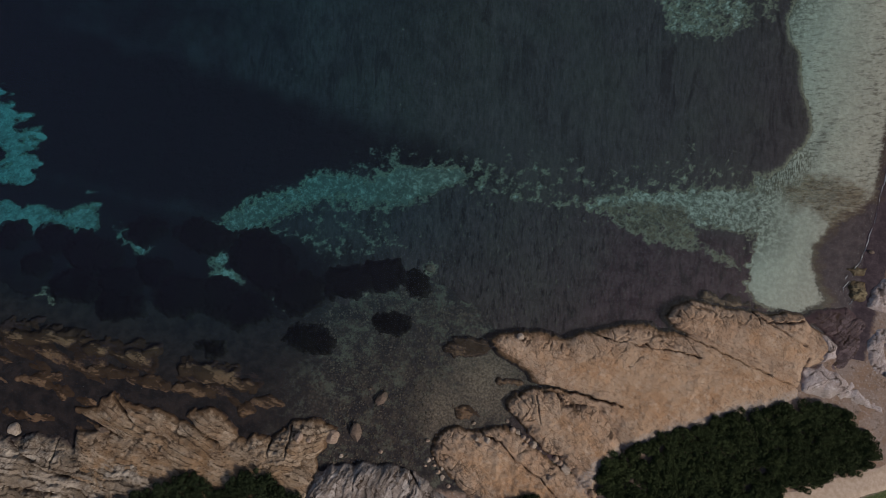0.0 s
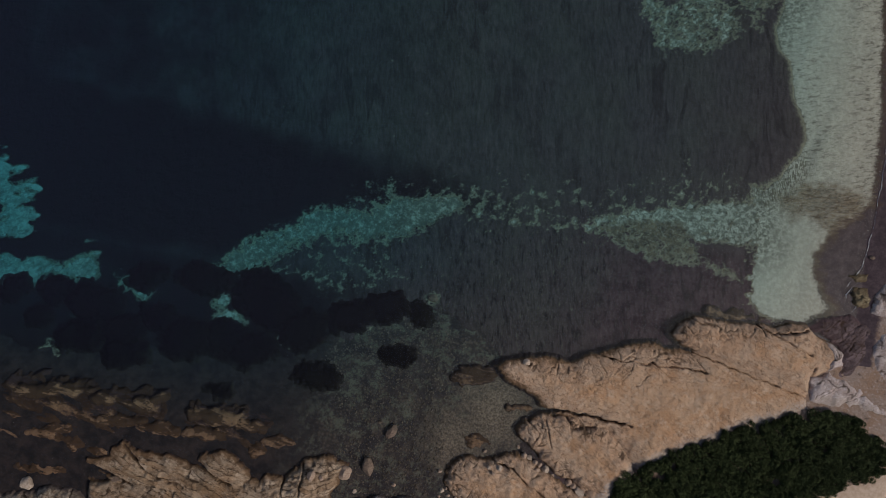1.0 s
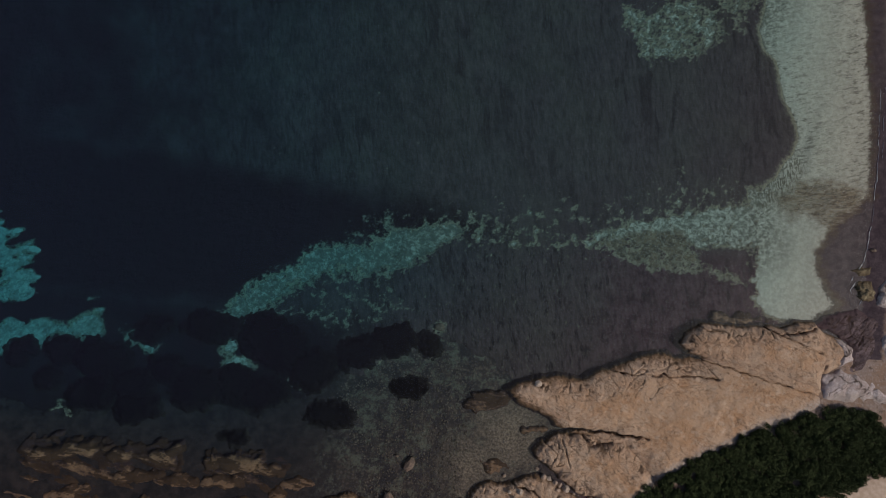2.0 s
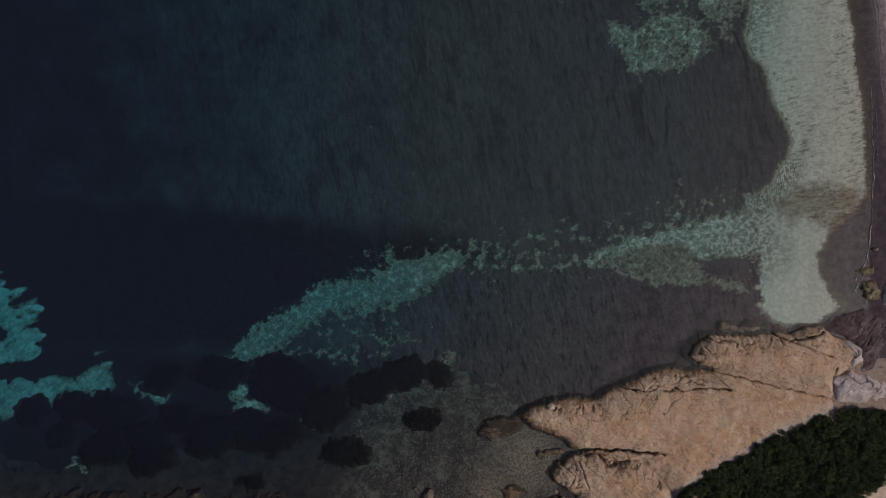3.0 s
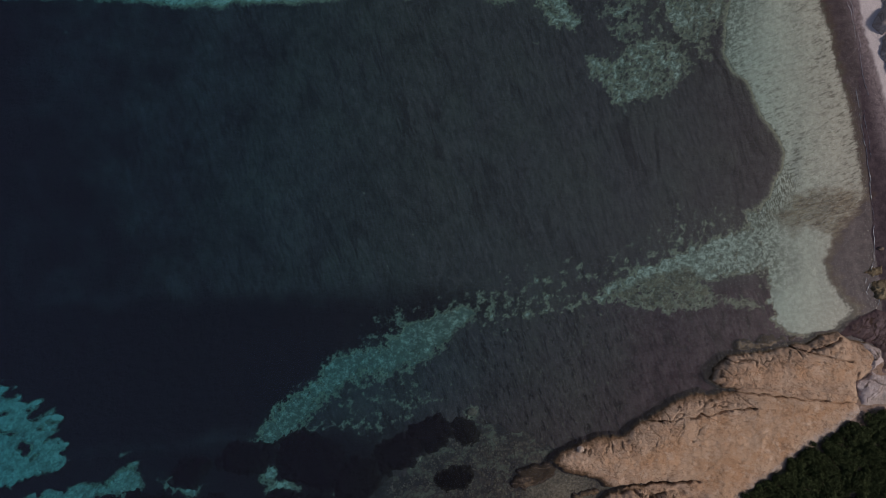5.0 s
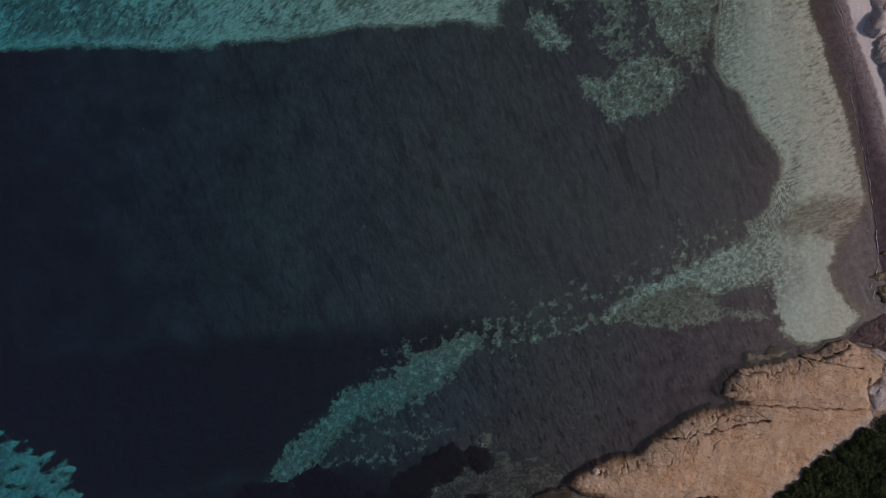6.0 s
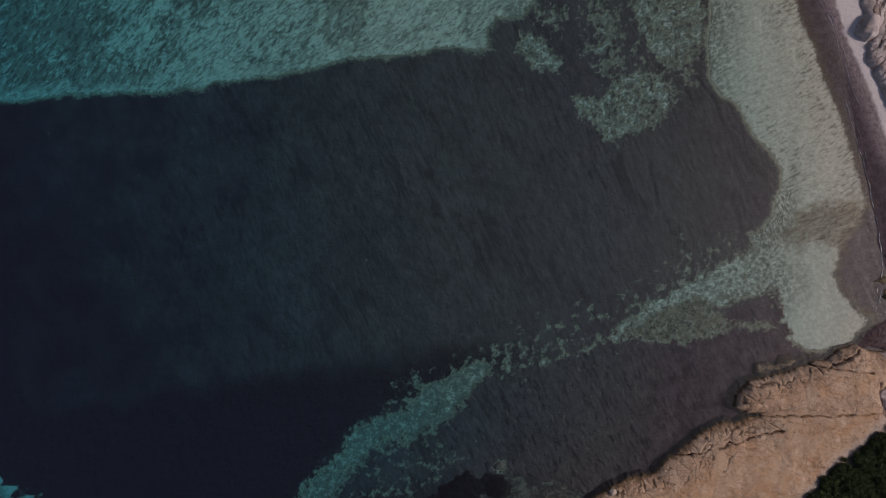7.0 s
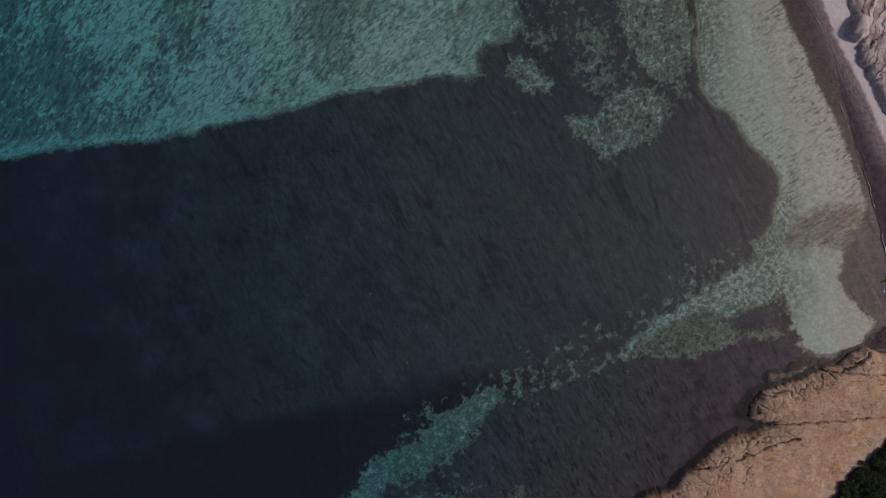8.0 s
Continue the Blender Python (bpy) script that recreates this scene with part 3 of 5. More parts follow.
M_PINK = rock_paint("pale_pink_rock", (0.47, 0.378, 0.360), (0.64, 0.56, 0.54), (0.36, 0.262, 0.225), 0.8, 60.0)
M_CRUST = rock_paint("bleached_crust", (0.42, 0.34, 0.28), (0.58, 0.51, 0.46), (0.36, 0.26, 0.19), 0.8, 30.0)
M_LICHEN = rock_paint("lichen_yellow_rock", (0.20, 0.155, 0.085), (0.36, 0.30, 0.19), (0.11, 0.08, 0.045), 1.0, 30.0, (0.07, 0.05, 0.03))
M_DROWNED = rock_paint("drowned_brown_rock", (0.19, 0.112, 0.066), (0.29, 0.19, 0.122), (0.135, 0.077, 0.047), 1.2, -4.0, (0.17, 0.100, 0.058), False)
M_STONE = plain_paint("pale_stone", (0.27, 0.20, 0.15), (0.44, 0.36, 0.295), 5.0)
M_BROWNSTONE = plain_paint("brown_stone", (0.095, 0.066, 0.05), (0.175, 0.125, 0.095), 5.0)
M_PEBBLE = plain_paint("drowned_pebble", (0.05, 0.038, 0.031), (0.14, 0.11, 0.085), 1.6)
M_TANSTONE = plain_paint("tan_stone", (0.26, 0.175, 0.125), (0.39, 0.29, 0.225), 6.0)
M_FOAM = plain_paint("sea_foam", (0.72, 0.72, 0.72), (0.85, 0.85, 0.86), 8.0, 0.6)
M_LEAF = leaf_paint("maquis_leaf", (0.023, 0.032, 0.013), (0.068, 0.084, 0.033))
M_DARKLEAF = leaf_paint("dark_maquis_leaf", (0.013, 0.020, 0.010), (0.040, 0.052, 0.024))
M_WOOD = plain_paint("bark", (0.10, 0.075, 0.055), (0.19, 0.15, 0.11), 12.0)
M_TRACK = plain_paint("trodden_earth", (0.43, 0.31, 0.225), (0.54, 0.41, 0.32), 2.0, 0.9, 0.4, 0.06)

# ---- setting: sea bed and land in one sheet, and the water ----
gx, gy = np.meshgrid(axis(-62, 70, 0.3, 2400), axis(-60, 64, 0.3, 2400))
gz = ground(gx, gy)
s_land, s_sand = inside(gx, gy, LAND), inside(gx, gy, SAND)
edge_e = np.interp(gy, [-12, -8, -6.2, -5, -3.4, -2, 1, 4, 8, 13, 19, 24, 28, 32, 36, 60], [46, 47.0, 48.8, 49.5, 47.8, 46.7, 46.2, 47.6, 51, 50.6, 50, 49, 48.6, 47.6, 47.4, 46])
edge_d = np.interp(gy, [-14, -6, 0, 8, 14, 19, 22, 25, 28, 33, 60], [58, 57, 57, 56, 54.6, 54, 53.6, 53, 52.4, 51.8, 49])
wrack = np.where((gy > -13) & (gx > 40) & (gx < 90), np.minimum(gx - edge_e, edge_d + 0.6 - gx), -5)
wrack = wrack + step(gy, 9, 6) * 0.8 * fbm(gx * 0.8, gy * 1.5, 1.7, 4, 71, 0.65)
dry = np.where((gy > 8) & (gx > 40), np.minimum(gx - edge_d, 6 + edge_d - gx), -5)
soil = np.where((gy < 8), s_land - 1.2, -5)
soil = np.maximum(soil, np.where(gy >= 8, gx - edge_d - 5.5, -5))
soil = np.where((gx > 47) & (gy > -11) & (gy < 8), gx - 54.5, soil)
grass = np.where((gx > 30) & (gy < -12), (-gy + np.interp(gx, [43, 47.5, 51.5, 56, 60, 66], [-33.2, -30.2, -27.8, -25.2, -22.6, -18])) - 1.6, -5)
grass = np.maximum(grass, -np.abs(gy + 70) + 14)
patchy = np.zeros_like(gx)
for cx, cy, w in POOLS:
    patchy = np.maximum(patchy, step(np.hypot(gx - cx, gy - cy), w + 4, w))
for ring in (BAND, CHAIN, PATCH_A, PATCH_B, PATCH_C, MOTTLED):
    patchy = np.maximum(patchy, step(inside(gx, gy, ring), -6, 0))
layers = {"east": gx + 8, "shingle": np.maximum(4.0 - np.hypot(gx - 13, gy + 25.5), 3.0 - np.hypot(gx - 9, gy + 30)), "gravel": np.minimum(inside(gx, gy, GRAVEL) + 4.2, 5), "wrack": wrack, "dry": dry, "soil": soil, "grass": grass,
          "mottle": np.clip(1.0 * step(inside(gx, gy, NORTH_SAND), -1, 2.5) * (1 - 0.35 * step(gx, -30, 12)) + 0.6 * step(inside(gx, gy, WEST_SAND), -1, 1.0), 0, 1),
          "patchy": patchy, "algae": np.clip(inside(gx, gy, ALGAE) + 0.5, -3, 3), "drift": np.clip(inside(gx, gy, DRIFT), -3, 3), "fuzz": np.where(gy < 10, wrack + 0.25, -5), "bare": np.clip(sandy(gx, gy), -3, 3), "scour": (0.35 + 0.65 * step(s_sand, 5.0, 0.5)) * step(gy, 2, 8) * 0.75, "speckle": step(gx - edge_d, -2.6, -0.8) * step(gy, 8, 16),
          "upper": step(gx - edge_d, -2.4, 0.2) * step(gy, 6, 14), "veil": np.maximum(step(inside(gx, gy, BAND), -1.5, 0.5), 0.6 * step(inside(gx, gy, WEST_SAND), -1.5, 0.5)), "ridge": 0.12 - np.minimum(along(gx, gy, RIDGE), 3), "comb": np.clip(inside(gx, gy, COMB), -3, 3)}
ground_ob = new("ground", sheet("ground", gx, gy, gz, layers=layers))
ground_ob.data.materials.append(M_GROUND)
tagged(ground_ob, "pale sandy cove bed rising into a wrack-covered beach and pinkish soil", "ground", kind="structure")

wx, wy = np.meshgrid(axis(-62, 62, 0.8, 2400), axis(-58, 64, 0.8, 2400))
wz = 0.05 * fbm(wx * 1.6, wy * 0.35, 3.0, 3, 21)
wd = np.minimum(np.maximum(0, -ground(wx, wy)), 5)
water = new("water", sheet("water", wx, wy, wz, keep=inside(wx, wy, LAND) < 6, layers={"depth": 0.29 * wd ** 1.75}))
water.data.materials.append(M_WATER)
tagged(water, "calm clear sea water with long low ripples", "water", kind="structure")

# ---- seagrass ----
mx, my = np.meshgrid(np.arange(-60, 46, 0.19), np.arange(-36, 62, 0.19))
bare = sandy(mx, my)
ms = -bare
edge_m = np.interp(my, [-12, -8, -5, 4, 8, 60], [44, 44, 44, 44, 44, 44])
ms = np.minimum(ms, edge_m - mx)
ms = np.minimum(ms, -inside(mx, my, GRAVEL) - 0.6 + 2.6 * fbm(mx, my, 2.4, 4, 31))
ms = np.minimum(ms, -inside(mx, my, LAND) - 1.0)
mz = ground(mx, my) + np.clip(ms * 0.35, -0.3, 0.14) + 0.06 * fbm(mx, my, 0.8, 3, 33) * step(ms, 0, 0.6)
dense = np.minimum(np.interp(mx, [-70, -30, -15, 0, 8, 14], [5, 2.2, 1.2, 0.0, -1.5, -6]) - my, my - np.interp(mx, [-70, -45, -23, -13.5, -4.5, 4, 20], [-20, -18, -16.5, -9, -5.5, -3, 0]))
dense = np.maximum(dense, np.minimum(np.minimum((-7 - mx) * 0.6, -15 - my), 2.4) + 1.0 * fbm(mx, my, 3.0, 3, 36))
dense = np.maximum(dense, np.where(mx < -26, (-26 - mx) * 0.10 - 1.2, -1.2 - (mx + 26) * 0.055) + 0.9 + 0.9 * fbm(mx, my, 12, 3, 35))
meadow = new("seagrass_meadow", sheet("seagrass_meadow", mx, my, mz, keep=ms > -0.6, layers={"dense": dense, "edge": -bare, "near": step(my, 2, -5) * step(mx, -14, -4) * (1 - 0.5 * step(mx, 16, 30)), "mauve": np.minimum(step(mx, 12, 30), step(my, 1, -4)) * 1.6 - 0.8, "olive": 0.5 * np.exp(-((mx + 4) / 17) ** 2) * step(my, -8, 6) - 0.3}))
meadow.data.materials.append(M_WEED)
tagged(meadow, "dark seagrass meadow with ragged edges covering the bay floor", "seagrass", kind="stuff")


def clump(x, y, rx, ry, turn, seed):
    """A dense rounded stand of seagrass on the bed."""
    g = np.arange(-max(rx, ry) - 1, max(rx, ry) + 1.01, 0.16)
    ux, uy = np.meshgrid(g, g)
    c, s = math.cos(radians(turn)), math.sin(radians(turn))
    px, py = ux + x, uy + y
    a, b = (c * ux + s * uy) / rx, (c * uy - s * ux) / ry
    m = (0.94 - np.hypot(a, b)) * min(rx, ry) + 1.0 * fbm(px, py, 2.4, 4, seed, 0.6) + 0.5 * fbm(px, py, 0.7, 3, seed + 2, 0.7)
    z = ground(px, py) + 0.30 + np.clip(m * 0.6, -0.9, 0.45) + 0.08 * fbm(px, py, 0.7, 3, seed + 5)
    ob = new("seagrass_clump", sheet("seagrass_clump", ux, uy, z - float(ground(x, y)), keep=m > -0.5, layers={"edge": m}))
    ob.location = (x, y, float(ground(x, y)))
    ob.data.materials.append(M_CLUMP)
    return tagged(ob, "rounded near-black clump of dense seagrass on the bed", "seagrass", "seagrass clumps")


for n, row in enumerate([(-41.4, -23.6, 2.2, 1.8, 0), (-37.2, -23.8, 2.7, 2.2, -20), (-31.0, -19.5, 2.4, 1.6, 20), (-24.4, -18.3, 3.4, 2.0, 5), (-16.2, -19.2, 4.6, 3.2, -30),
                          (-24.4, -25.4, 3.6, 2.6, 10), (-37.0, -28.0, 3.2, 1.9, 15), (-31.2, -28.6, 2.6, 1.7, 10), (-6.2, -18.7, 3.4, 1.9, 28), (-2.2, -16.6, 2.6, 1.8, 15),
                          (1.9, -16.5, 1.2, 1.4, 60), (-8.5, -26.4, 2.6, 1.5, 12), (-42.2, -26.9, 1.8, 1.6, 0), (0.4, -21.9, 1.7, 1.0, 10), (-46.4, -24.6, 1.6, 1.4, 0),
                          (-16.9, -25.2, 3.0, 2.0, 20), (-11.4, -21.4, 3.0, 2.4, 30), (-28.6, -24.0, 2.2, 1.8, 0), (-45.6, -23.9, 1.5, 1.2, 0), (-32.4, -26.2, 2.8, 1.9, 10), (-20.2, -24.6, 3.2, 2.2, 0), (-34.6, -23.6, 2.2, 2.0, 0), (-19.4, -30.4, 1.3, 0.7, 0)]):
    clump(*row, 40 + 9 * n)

# ---- rock outcrops ----
SURFACES = []
SALT = [(26.5, -33.5), (27.6, -30.6), (29.8, -28.6), (34.0, -25.2), (38.4, -22.6), (43.8, -19.4), (47.6, -17.4), (50.4, -15.6), (53.5, -15.8), (57, -17)]


def rock(name, label, outline, top, paint, lean=(0, 0), rim=1.0, res=0.13, cracks=(), seed=0, beds=(0, 0.9, 0.10), rough=0.30, wrinkle=0.0, base=0.0, ragged=0.6, blocks=0.0, weedy=False, whole=None, bend=1.1, courses=0.0, streak=0.0, leaves=0.0, shore=None):
    """An outcrop of the outline's shape: it rises from the outline, with beds, cracks and a worn rim."""
    ox, oy = np.array(outline).T
    x, y = np.meshgrid(np.arange(ox.min() - 1.5, ox.max() + 1.5, res), np.arange(oy.min() - 1.5, oy.max() + 1.5, res))
    s = inside(x, y, outline) + ragged * fbm(x, y, 1.5, 4, seed) + 0.12 * fbm(x, y, 0.45, 2, seed + 3)
    up = top + lean[0] * (x - ox.mean()) + lean[1] * (y - oy.mean()) + 0.30 * top * fbm(x, y, 5.0, 3, seed + 9)
    grown = np.clip(s, 0, None)
    z = base + np.where(s > 0, up * (1 - np.exp(-grown / rim)), s * 1.9)
    on = step(s, 0, 0.8)
    z = z + on * rough * fbm(x, y, 1.3, 5, seed + 20)
    a, size, amp = beds
    c, d = math.cos(radians(a)), math.sin(radians(a))
    v = (c * y - d * x) / size + bend * fbm(x, y, 3.0, 3, seed + 30) + 0.25 * fbm(x, y, 0.8, 2, seed + 31)
    saw = v - np.floor(v)
    z = z + on * streak * fbm((c * x + d * y) * 0.28 + 0.5 * (c * y - d * x), c * y - d * x, 1.5, 4, seed + 36, 0.6)
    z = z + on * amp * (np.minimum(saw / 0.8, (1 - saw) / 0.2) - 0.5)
    # gap: mask for the shade painted along bed edges and in cracks
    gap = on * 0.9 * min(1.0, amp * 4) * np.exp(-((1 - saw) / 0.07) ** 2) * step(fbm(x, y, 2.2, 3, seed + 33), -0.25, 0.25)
    if leaves:
        w = (c * y - d * x) / (size * 0.62) + 1.6 * bend * fbm(x, y, 3.0, 3, seed + 30) + 0.35 * fbm((c * x + d * y) * 0.35, c * y - d * x, 0.9, 3, seed + 35)
        thin = w - np.floor(w)
        held = step(fbm(c * x + d * y, (c * y - d * x) * 2.5, 2.4, 3, seed + 37), -0.45, -0.05)
        z = z + on * leaves * held * (thin - 0.5 + 1.2 * (_cell(np.floor(w), np.floor((c * x + d * y) / 2.3 + 5 * _cell(np.floor(w), np.floor(w) * 0, seed + 8)), seed + 9) - 0.5))
        gap = np.maximum(gap, on * held * 1.0 * np.exp(-((1 - thin) / 0.17) ** 2))
        tone_leaf = 1.2 * (_cell(np.floor(w), np.floor((c * x + d * y) / 4.5 + 7 * _cell(np.floor(w), np.floor(w) * 0, seed + 18)), seed + 19) - 0.5) * held
    wob = 0.42 * fbm(x, y, 1.3, 4, seed + 40)
    fade = 0.6 + 0.4 * step(fbm(x, y, 1.7, 3, seed + 41), -0.3, 0.2)
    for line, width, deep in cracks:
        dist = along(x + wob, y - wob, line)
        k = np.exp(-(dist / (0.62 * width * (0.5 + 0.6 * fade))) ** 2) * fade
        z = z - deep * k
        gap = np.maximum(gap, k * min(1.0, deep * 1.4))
    tone = 0.25 * fbm(x, y, 2.0, 4, seed + 80) + (tone_leaf if leaves else 0.0)
    if courses:
        row = np.floor(v)
        u = (c * x + d * y) / courses + 3.7 * _cell(row, row * 0, seed) + 0.5 * fbm(x, y, 1.4, 3, seed + 81)
        far = np.minimum(u - np.floor(u), 1 - (u - np.floor(u))) * courses
        mark = _cell(np.floor(u), row, seed + 4) - 0.5
        tone = tone + 0.95 * mark
        z = z + on * (amp * 0.6 * mark)
        k = on * np.maximum(np.exp(-(far / 0.075) ** 2) * step(fbm(x, y, 1.3, 3, seed + 82), -0.1, 0.15), np.exp(-((1 - saw) * size / 0.10) ** 2) * step(fbm(x, y, 1.9, 3, seed + 83), -0.3, 0.05))
        z = z - 0.22 * k
        gap = np.maximum(gap, 0.85 * k)
    if blocks:
        e, mark = cells(c * x + d * y + 0.4 * fbm(x, y, 1.4, 3, seed + 60), (c * y - d * x) * 1.5 + 0.4 * fbm(x, y, 1.4, 3, seed + 61), seed + 5)
        e2, mark2 = cells(x * 1.9 + 0.3 * fbm(x, y, 0.8, 2, seed + 62), y * 2.3, seed + 6)
        z = z + on * blocks * ((mark - 0.5) + 0.45 * (mark2 - 0.5)) * step(s, 0.1, 0.7)
        k = np.maximum(np.exp(-(e / 0.07) ** 2), 0.6 * np.exp(-(e2 / 0.09) ** 2)) * on
        z = z - 0.35 * blocks * k
        gap = np.maximum(gap, 0.7 * k * step(fbm(x, y, 1.8, 2, seed + 63), -0.3, 0.2))
    if weedy:
        gap = np.maximum(gap, step(0.9 * fbm((c * x + d * y) * 0.4, c * y - d * x, 1.5, 5, seed + 70, 0.65) + 0.22 * (0.5 - saw) - 0.10, -0.34, -0.02))
    if wrinkle:
        near = (0.06 + 0.94 * np.exp(-((along(x, y, outline[:shore]) if shore else grown) / 2.6) ** 2)) * on
        k = np.zeros_like(x)
        for turn, wide, fine in ((70, 2.2, 0.045), (115, 1.5, 0.05), (20, 2.6, 0.04)):
            ca, sa = math.cos(radians(a + turn)), math.sin(radians(a + turn))
            line = np.abs(fbm((ca * x + sa * y) * 0.4 + 3.1 * turn, ca * y - sa * x, wide, 3, seed + 50 + turn, 0.45))
            k = np.maximum(k, np.exp(-(line / fine) ** 2) * step(fbm(x, y, 2.4, 3, seed + 52 + turn), -0.22, 0.12))
        k = k * near
        z = z - 0.7 * wrinkle * k + 0.5 * wrinkle * near * fbm(x, y, 0.9, 3, seed + 55)
        gap = np.maximum(gap, k)
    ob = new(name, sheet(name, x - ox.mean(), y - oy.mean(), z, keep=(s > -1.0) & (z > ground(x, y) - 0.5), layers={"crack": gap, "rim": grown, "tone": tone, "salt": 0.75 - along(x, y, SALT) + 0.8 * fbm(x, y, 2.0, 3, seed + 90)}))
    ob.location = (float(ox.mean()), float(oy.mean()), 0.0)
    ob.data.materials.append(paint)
    SURFACES.append((x[0, 0], y[0, 0], res, z))
    if whole:
        ob.parent = whole
        return tagged(ob, label)
    return tagged(ob, label, "rock")


HEADLAND = tagged(new("rock_headland"), "tan sandstone headland in cracked lobes between sea and thicket", "rock")
SHELF = tagged(new("rock_shelf"), "cream and bleached grey rock shelf stepping down to brown shallows", "rock")
rock("slab", "long tan sandstone slab sloping into the sea, cracked along its rim",
     [(11.8, -20.4), (13.0, -19.3), (15.2, -18.4), (17.5, -18.0), (20.2, -18.0), (21.9, -16.8), (24.3, -15.6), (26.7, -14.4), (29.2, -13.6), (31.4, -13.9), (33.2, -13.6), (35.2, -12.2), (40.1, -12.2), (48.0, -13.2), (49.0, -17.5), (45, -20), (38.6, -23.8), (34.6, -26.6), (30.5, -29.6), (27.6, -26.5), (25.6, -25.2), (21.8, -24.4), (18.4, -24.0), (17.1, -22.9), (15.2, -22.2), (13.3, -21.5)],
     1.1, M_TAN, (0.012, -0.02), 1.5, 0.075, [([(21.9, -16.1), (25.0, -16.6), (29.6, -16.1), (35.6, -15.6)], 0.11, 0.6), ([(31.0, -12.4), (32.4, -13.5), (35.2, -14.0), (40.9, -14.9), (47.6, -16.0)], 0.10, 0.5),
                                      ([(29.6, -16.1), (31.2, -17.0), (34.4, -17.1)], 0.05, 0.2), ([(22.6, -16.4), (24.2, -18.2), (23.2, -19.6)], 0.05, 0.2), ([(26.0, -17.0), (24.8, -18.9)], 0.05, 0.2), ([(27.3, -16.6), (26.1, -19.1)], 0.05, 0.2), ([(30.1, -16.6), (27.9, -19.0)], 0.05, 0.2), ([(33.6, -13.9), (35.5, -15.6)], 0.06, 0.25),
                                      ([(18.0, -24.0), (22.9, -23.5), (28.4, -23.6)], 0.22, 0.8)], 101, (-8, 1.1, 0.03), 0.12, 0.20, ragged=0.4, shore=10, whole=HEADLAND)
rock("tongue", "blunt tan sandstone tongue split from the slab by a crack",
     [(30.9, -12.3), (31.5, -10.8), (33.2, -9.5), (34.9, -9.4), (37.7, -9.3), (40.3, -8.8), (42.7, -8.7), (44.5, -7.8), (46.3, -7.6), (47.6, -8.6), (49.1, -9.0), (50.9, -9.9),
      (50.9, -11.3), (49.6, -12.6), (48.0, -13.8), (48.0, -15.8), (44.3, -15.2), (40.9, -14.6), (38.0, -14.2), (35.2, -13.7), (32.4, -13.2)],
     1.4, M_TAN, (0.012, 0.0), 0.7, 0.08, [([(40.0, -8.8), (42.3, -9.7), (44.5, -9.0), (46.4, -8.4)], 0.13, 0.6), ([(42.3, -9.7), (44.5, -10.3), (47.1, -11.1)], 0.10, 0.45),
                                      ([(32.8, -9.8), (34.0, -10.4), (35.4, -10.2)], 0.10, 0.35), ([(47.7, -12.2), (47.9, -14.2), (48.4, -15.6)], 0.25, 0.5)], 131, (-10, 1.0, 0.03), 0.12, 0.20, ragged=0.2, shore=9, whole=HEADLAND)
rock("lobe", "lower tan sandstone lobe with a pale broken nose above gravel",
     [(15.6, -26.9), (16.4, -25.7), (18.3, -24.7), (21.8, -23.9), (26.1, -24.3), (29.0, -26.8), (31.0, -29.5), (29.5, -31.0), (28.6, -33.5), (29.0, -37.5), (27.2, -34.4), (24.9, -32.5), (22.9, -31.4),
      (20.3, -30.4), (18.5, -29.1), (16.9, -28.2)], 1.3, M_TAN, (0.02, -0.01), 0.8, 0.08,
     [([(18.6, -25.0), (20.0, -28.2)], 0.09, 0.35), ([(20.9, -24.2), (22.0, -25.4), (24.4, -24.6)], 0.3, 0.5), ([(16.6, -25.6), (18.2, -26.6), (17.9, -28.6)], 0.08, 0.3)], 151, (-20, 1.2, 0.06), 0.2, 0.12, whole=HEADLAND)
rock("hump", "rounded brown sandstone hump with shallow joints at the water",
     [(8.7, -34.3), (9.0, -32.6), (10.4, -31.3), (12.9, -30.9), (15.4, -30.0), (17.2, -29.6), (20.2, -31.0), (22.8, -31.9), (25.6, -32.6), (28.6, -34.6), (30.4, -38.6), (17, -42.5), (14.1, -38.5), (12, -37.1), (9.3, -35.3)],
     1.2, M_TAN, (0.02, -0.03), 1.0, 0.085, [([(13.7, -31.0), (16.2, -31.4), (18.2, -32.8), (21.8, -34.2), (24.0, -35.6)], 0.16, 0.6), ([(9.6, -34.2), (12.8, -35.0), (15.8, -37.0)], 0.10, 0.25)], 171, (-30, 1.3, 0.06), 0.25, 0.14, whole=HEADLAND)
rock("fluted_rock", "bleached grey fluted rock dropping into a dark cleft",
     [(-3.4, -40.5), (-1.6, -39.2), (1.5, -38.0), (4.6, -37.2), (8.0, -37.4), (10.3, -38.4), (12.6, -39.4), (15.0, -43.0), (6, -47.5), (-3.2, -48.5), (-4.2, -43)],
     1.8, M_FLUTED, (0, -0.02), 0.6, 0.10, [([(6.8, -37.2), (9.2, -39.2), (12.4, -39.8)], 0.2, 0.6), ([(1.6, -38.2), (1.2, -40.6)], 0.12, 0.4)], 191, (78, 0.8, 0.08), 0.14, 0.14, bend=1.5, leaves=0.13, whole=SHELF)
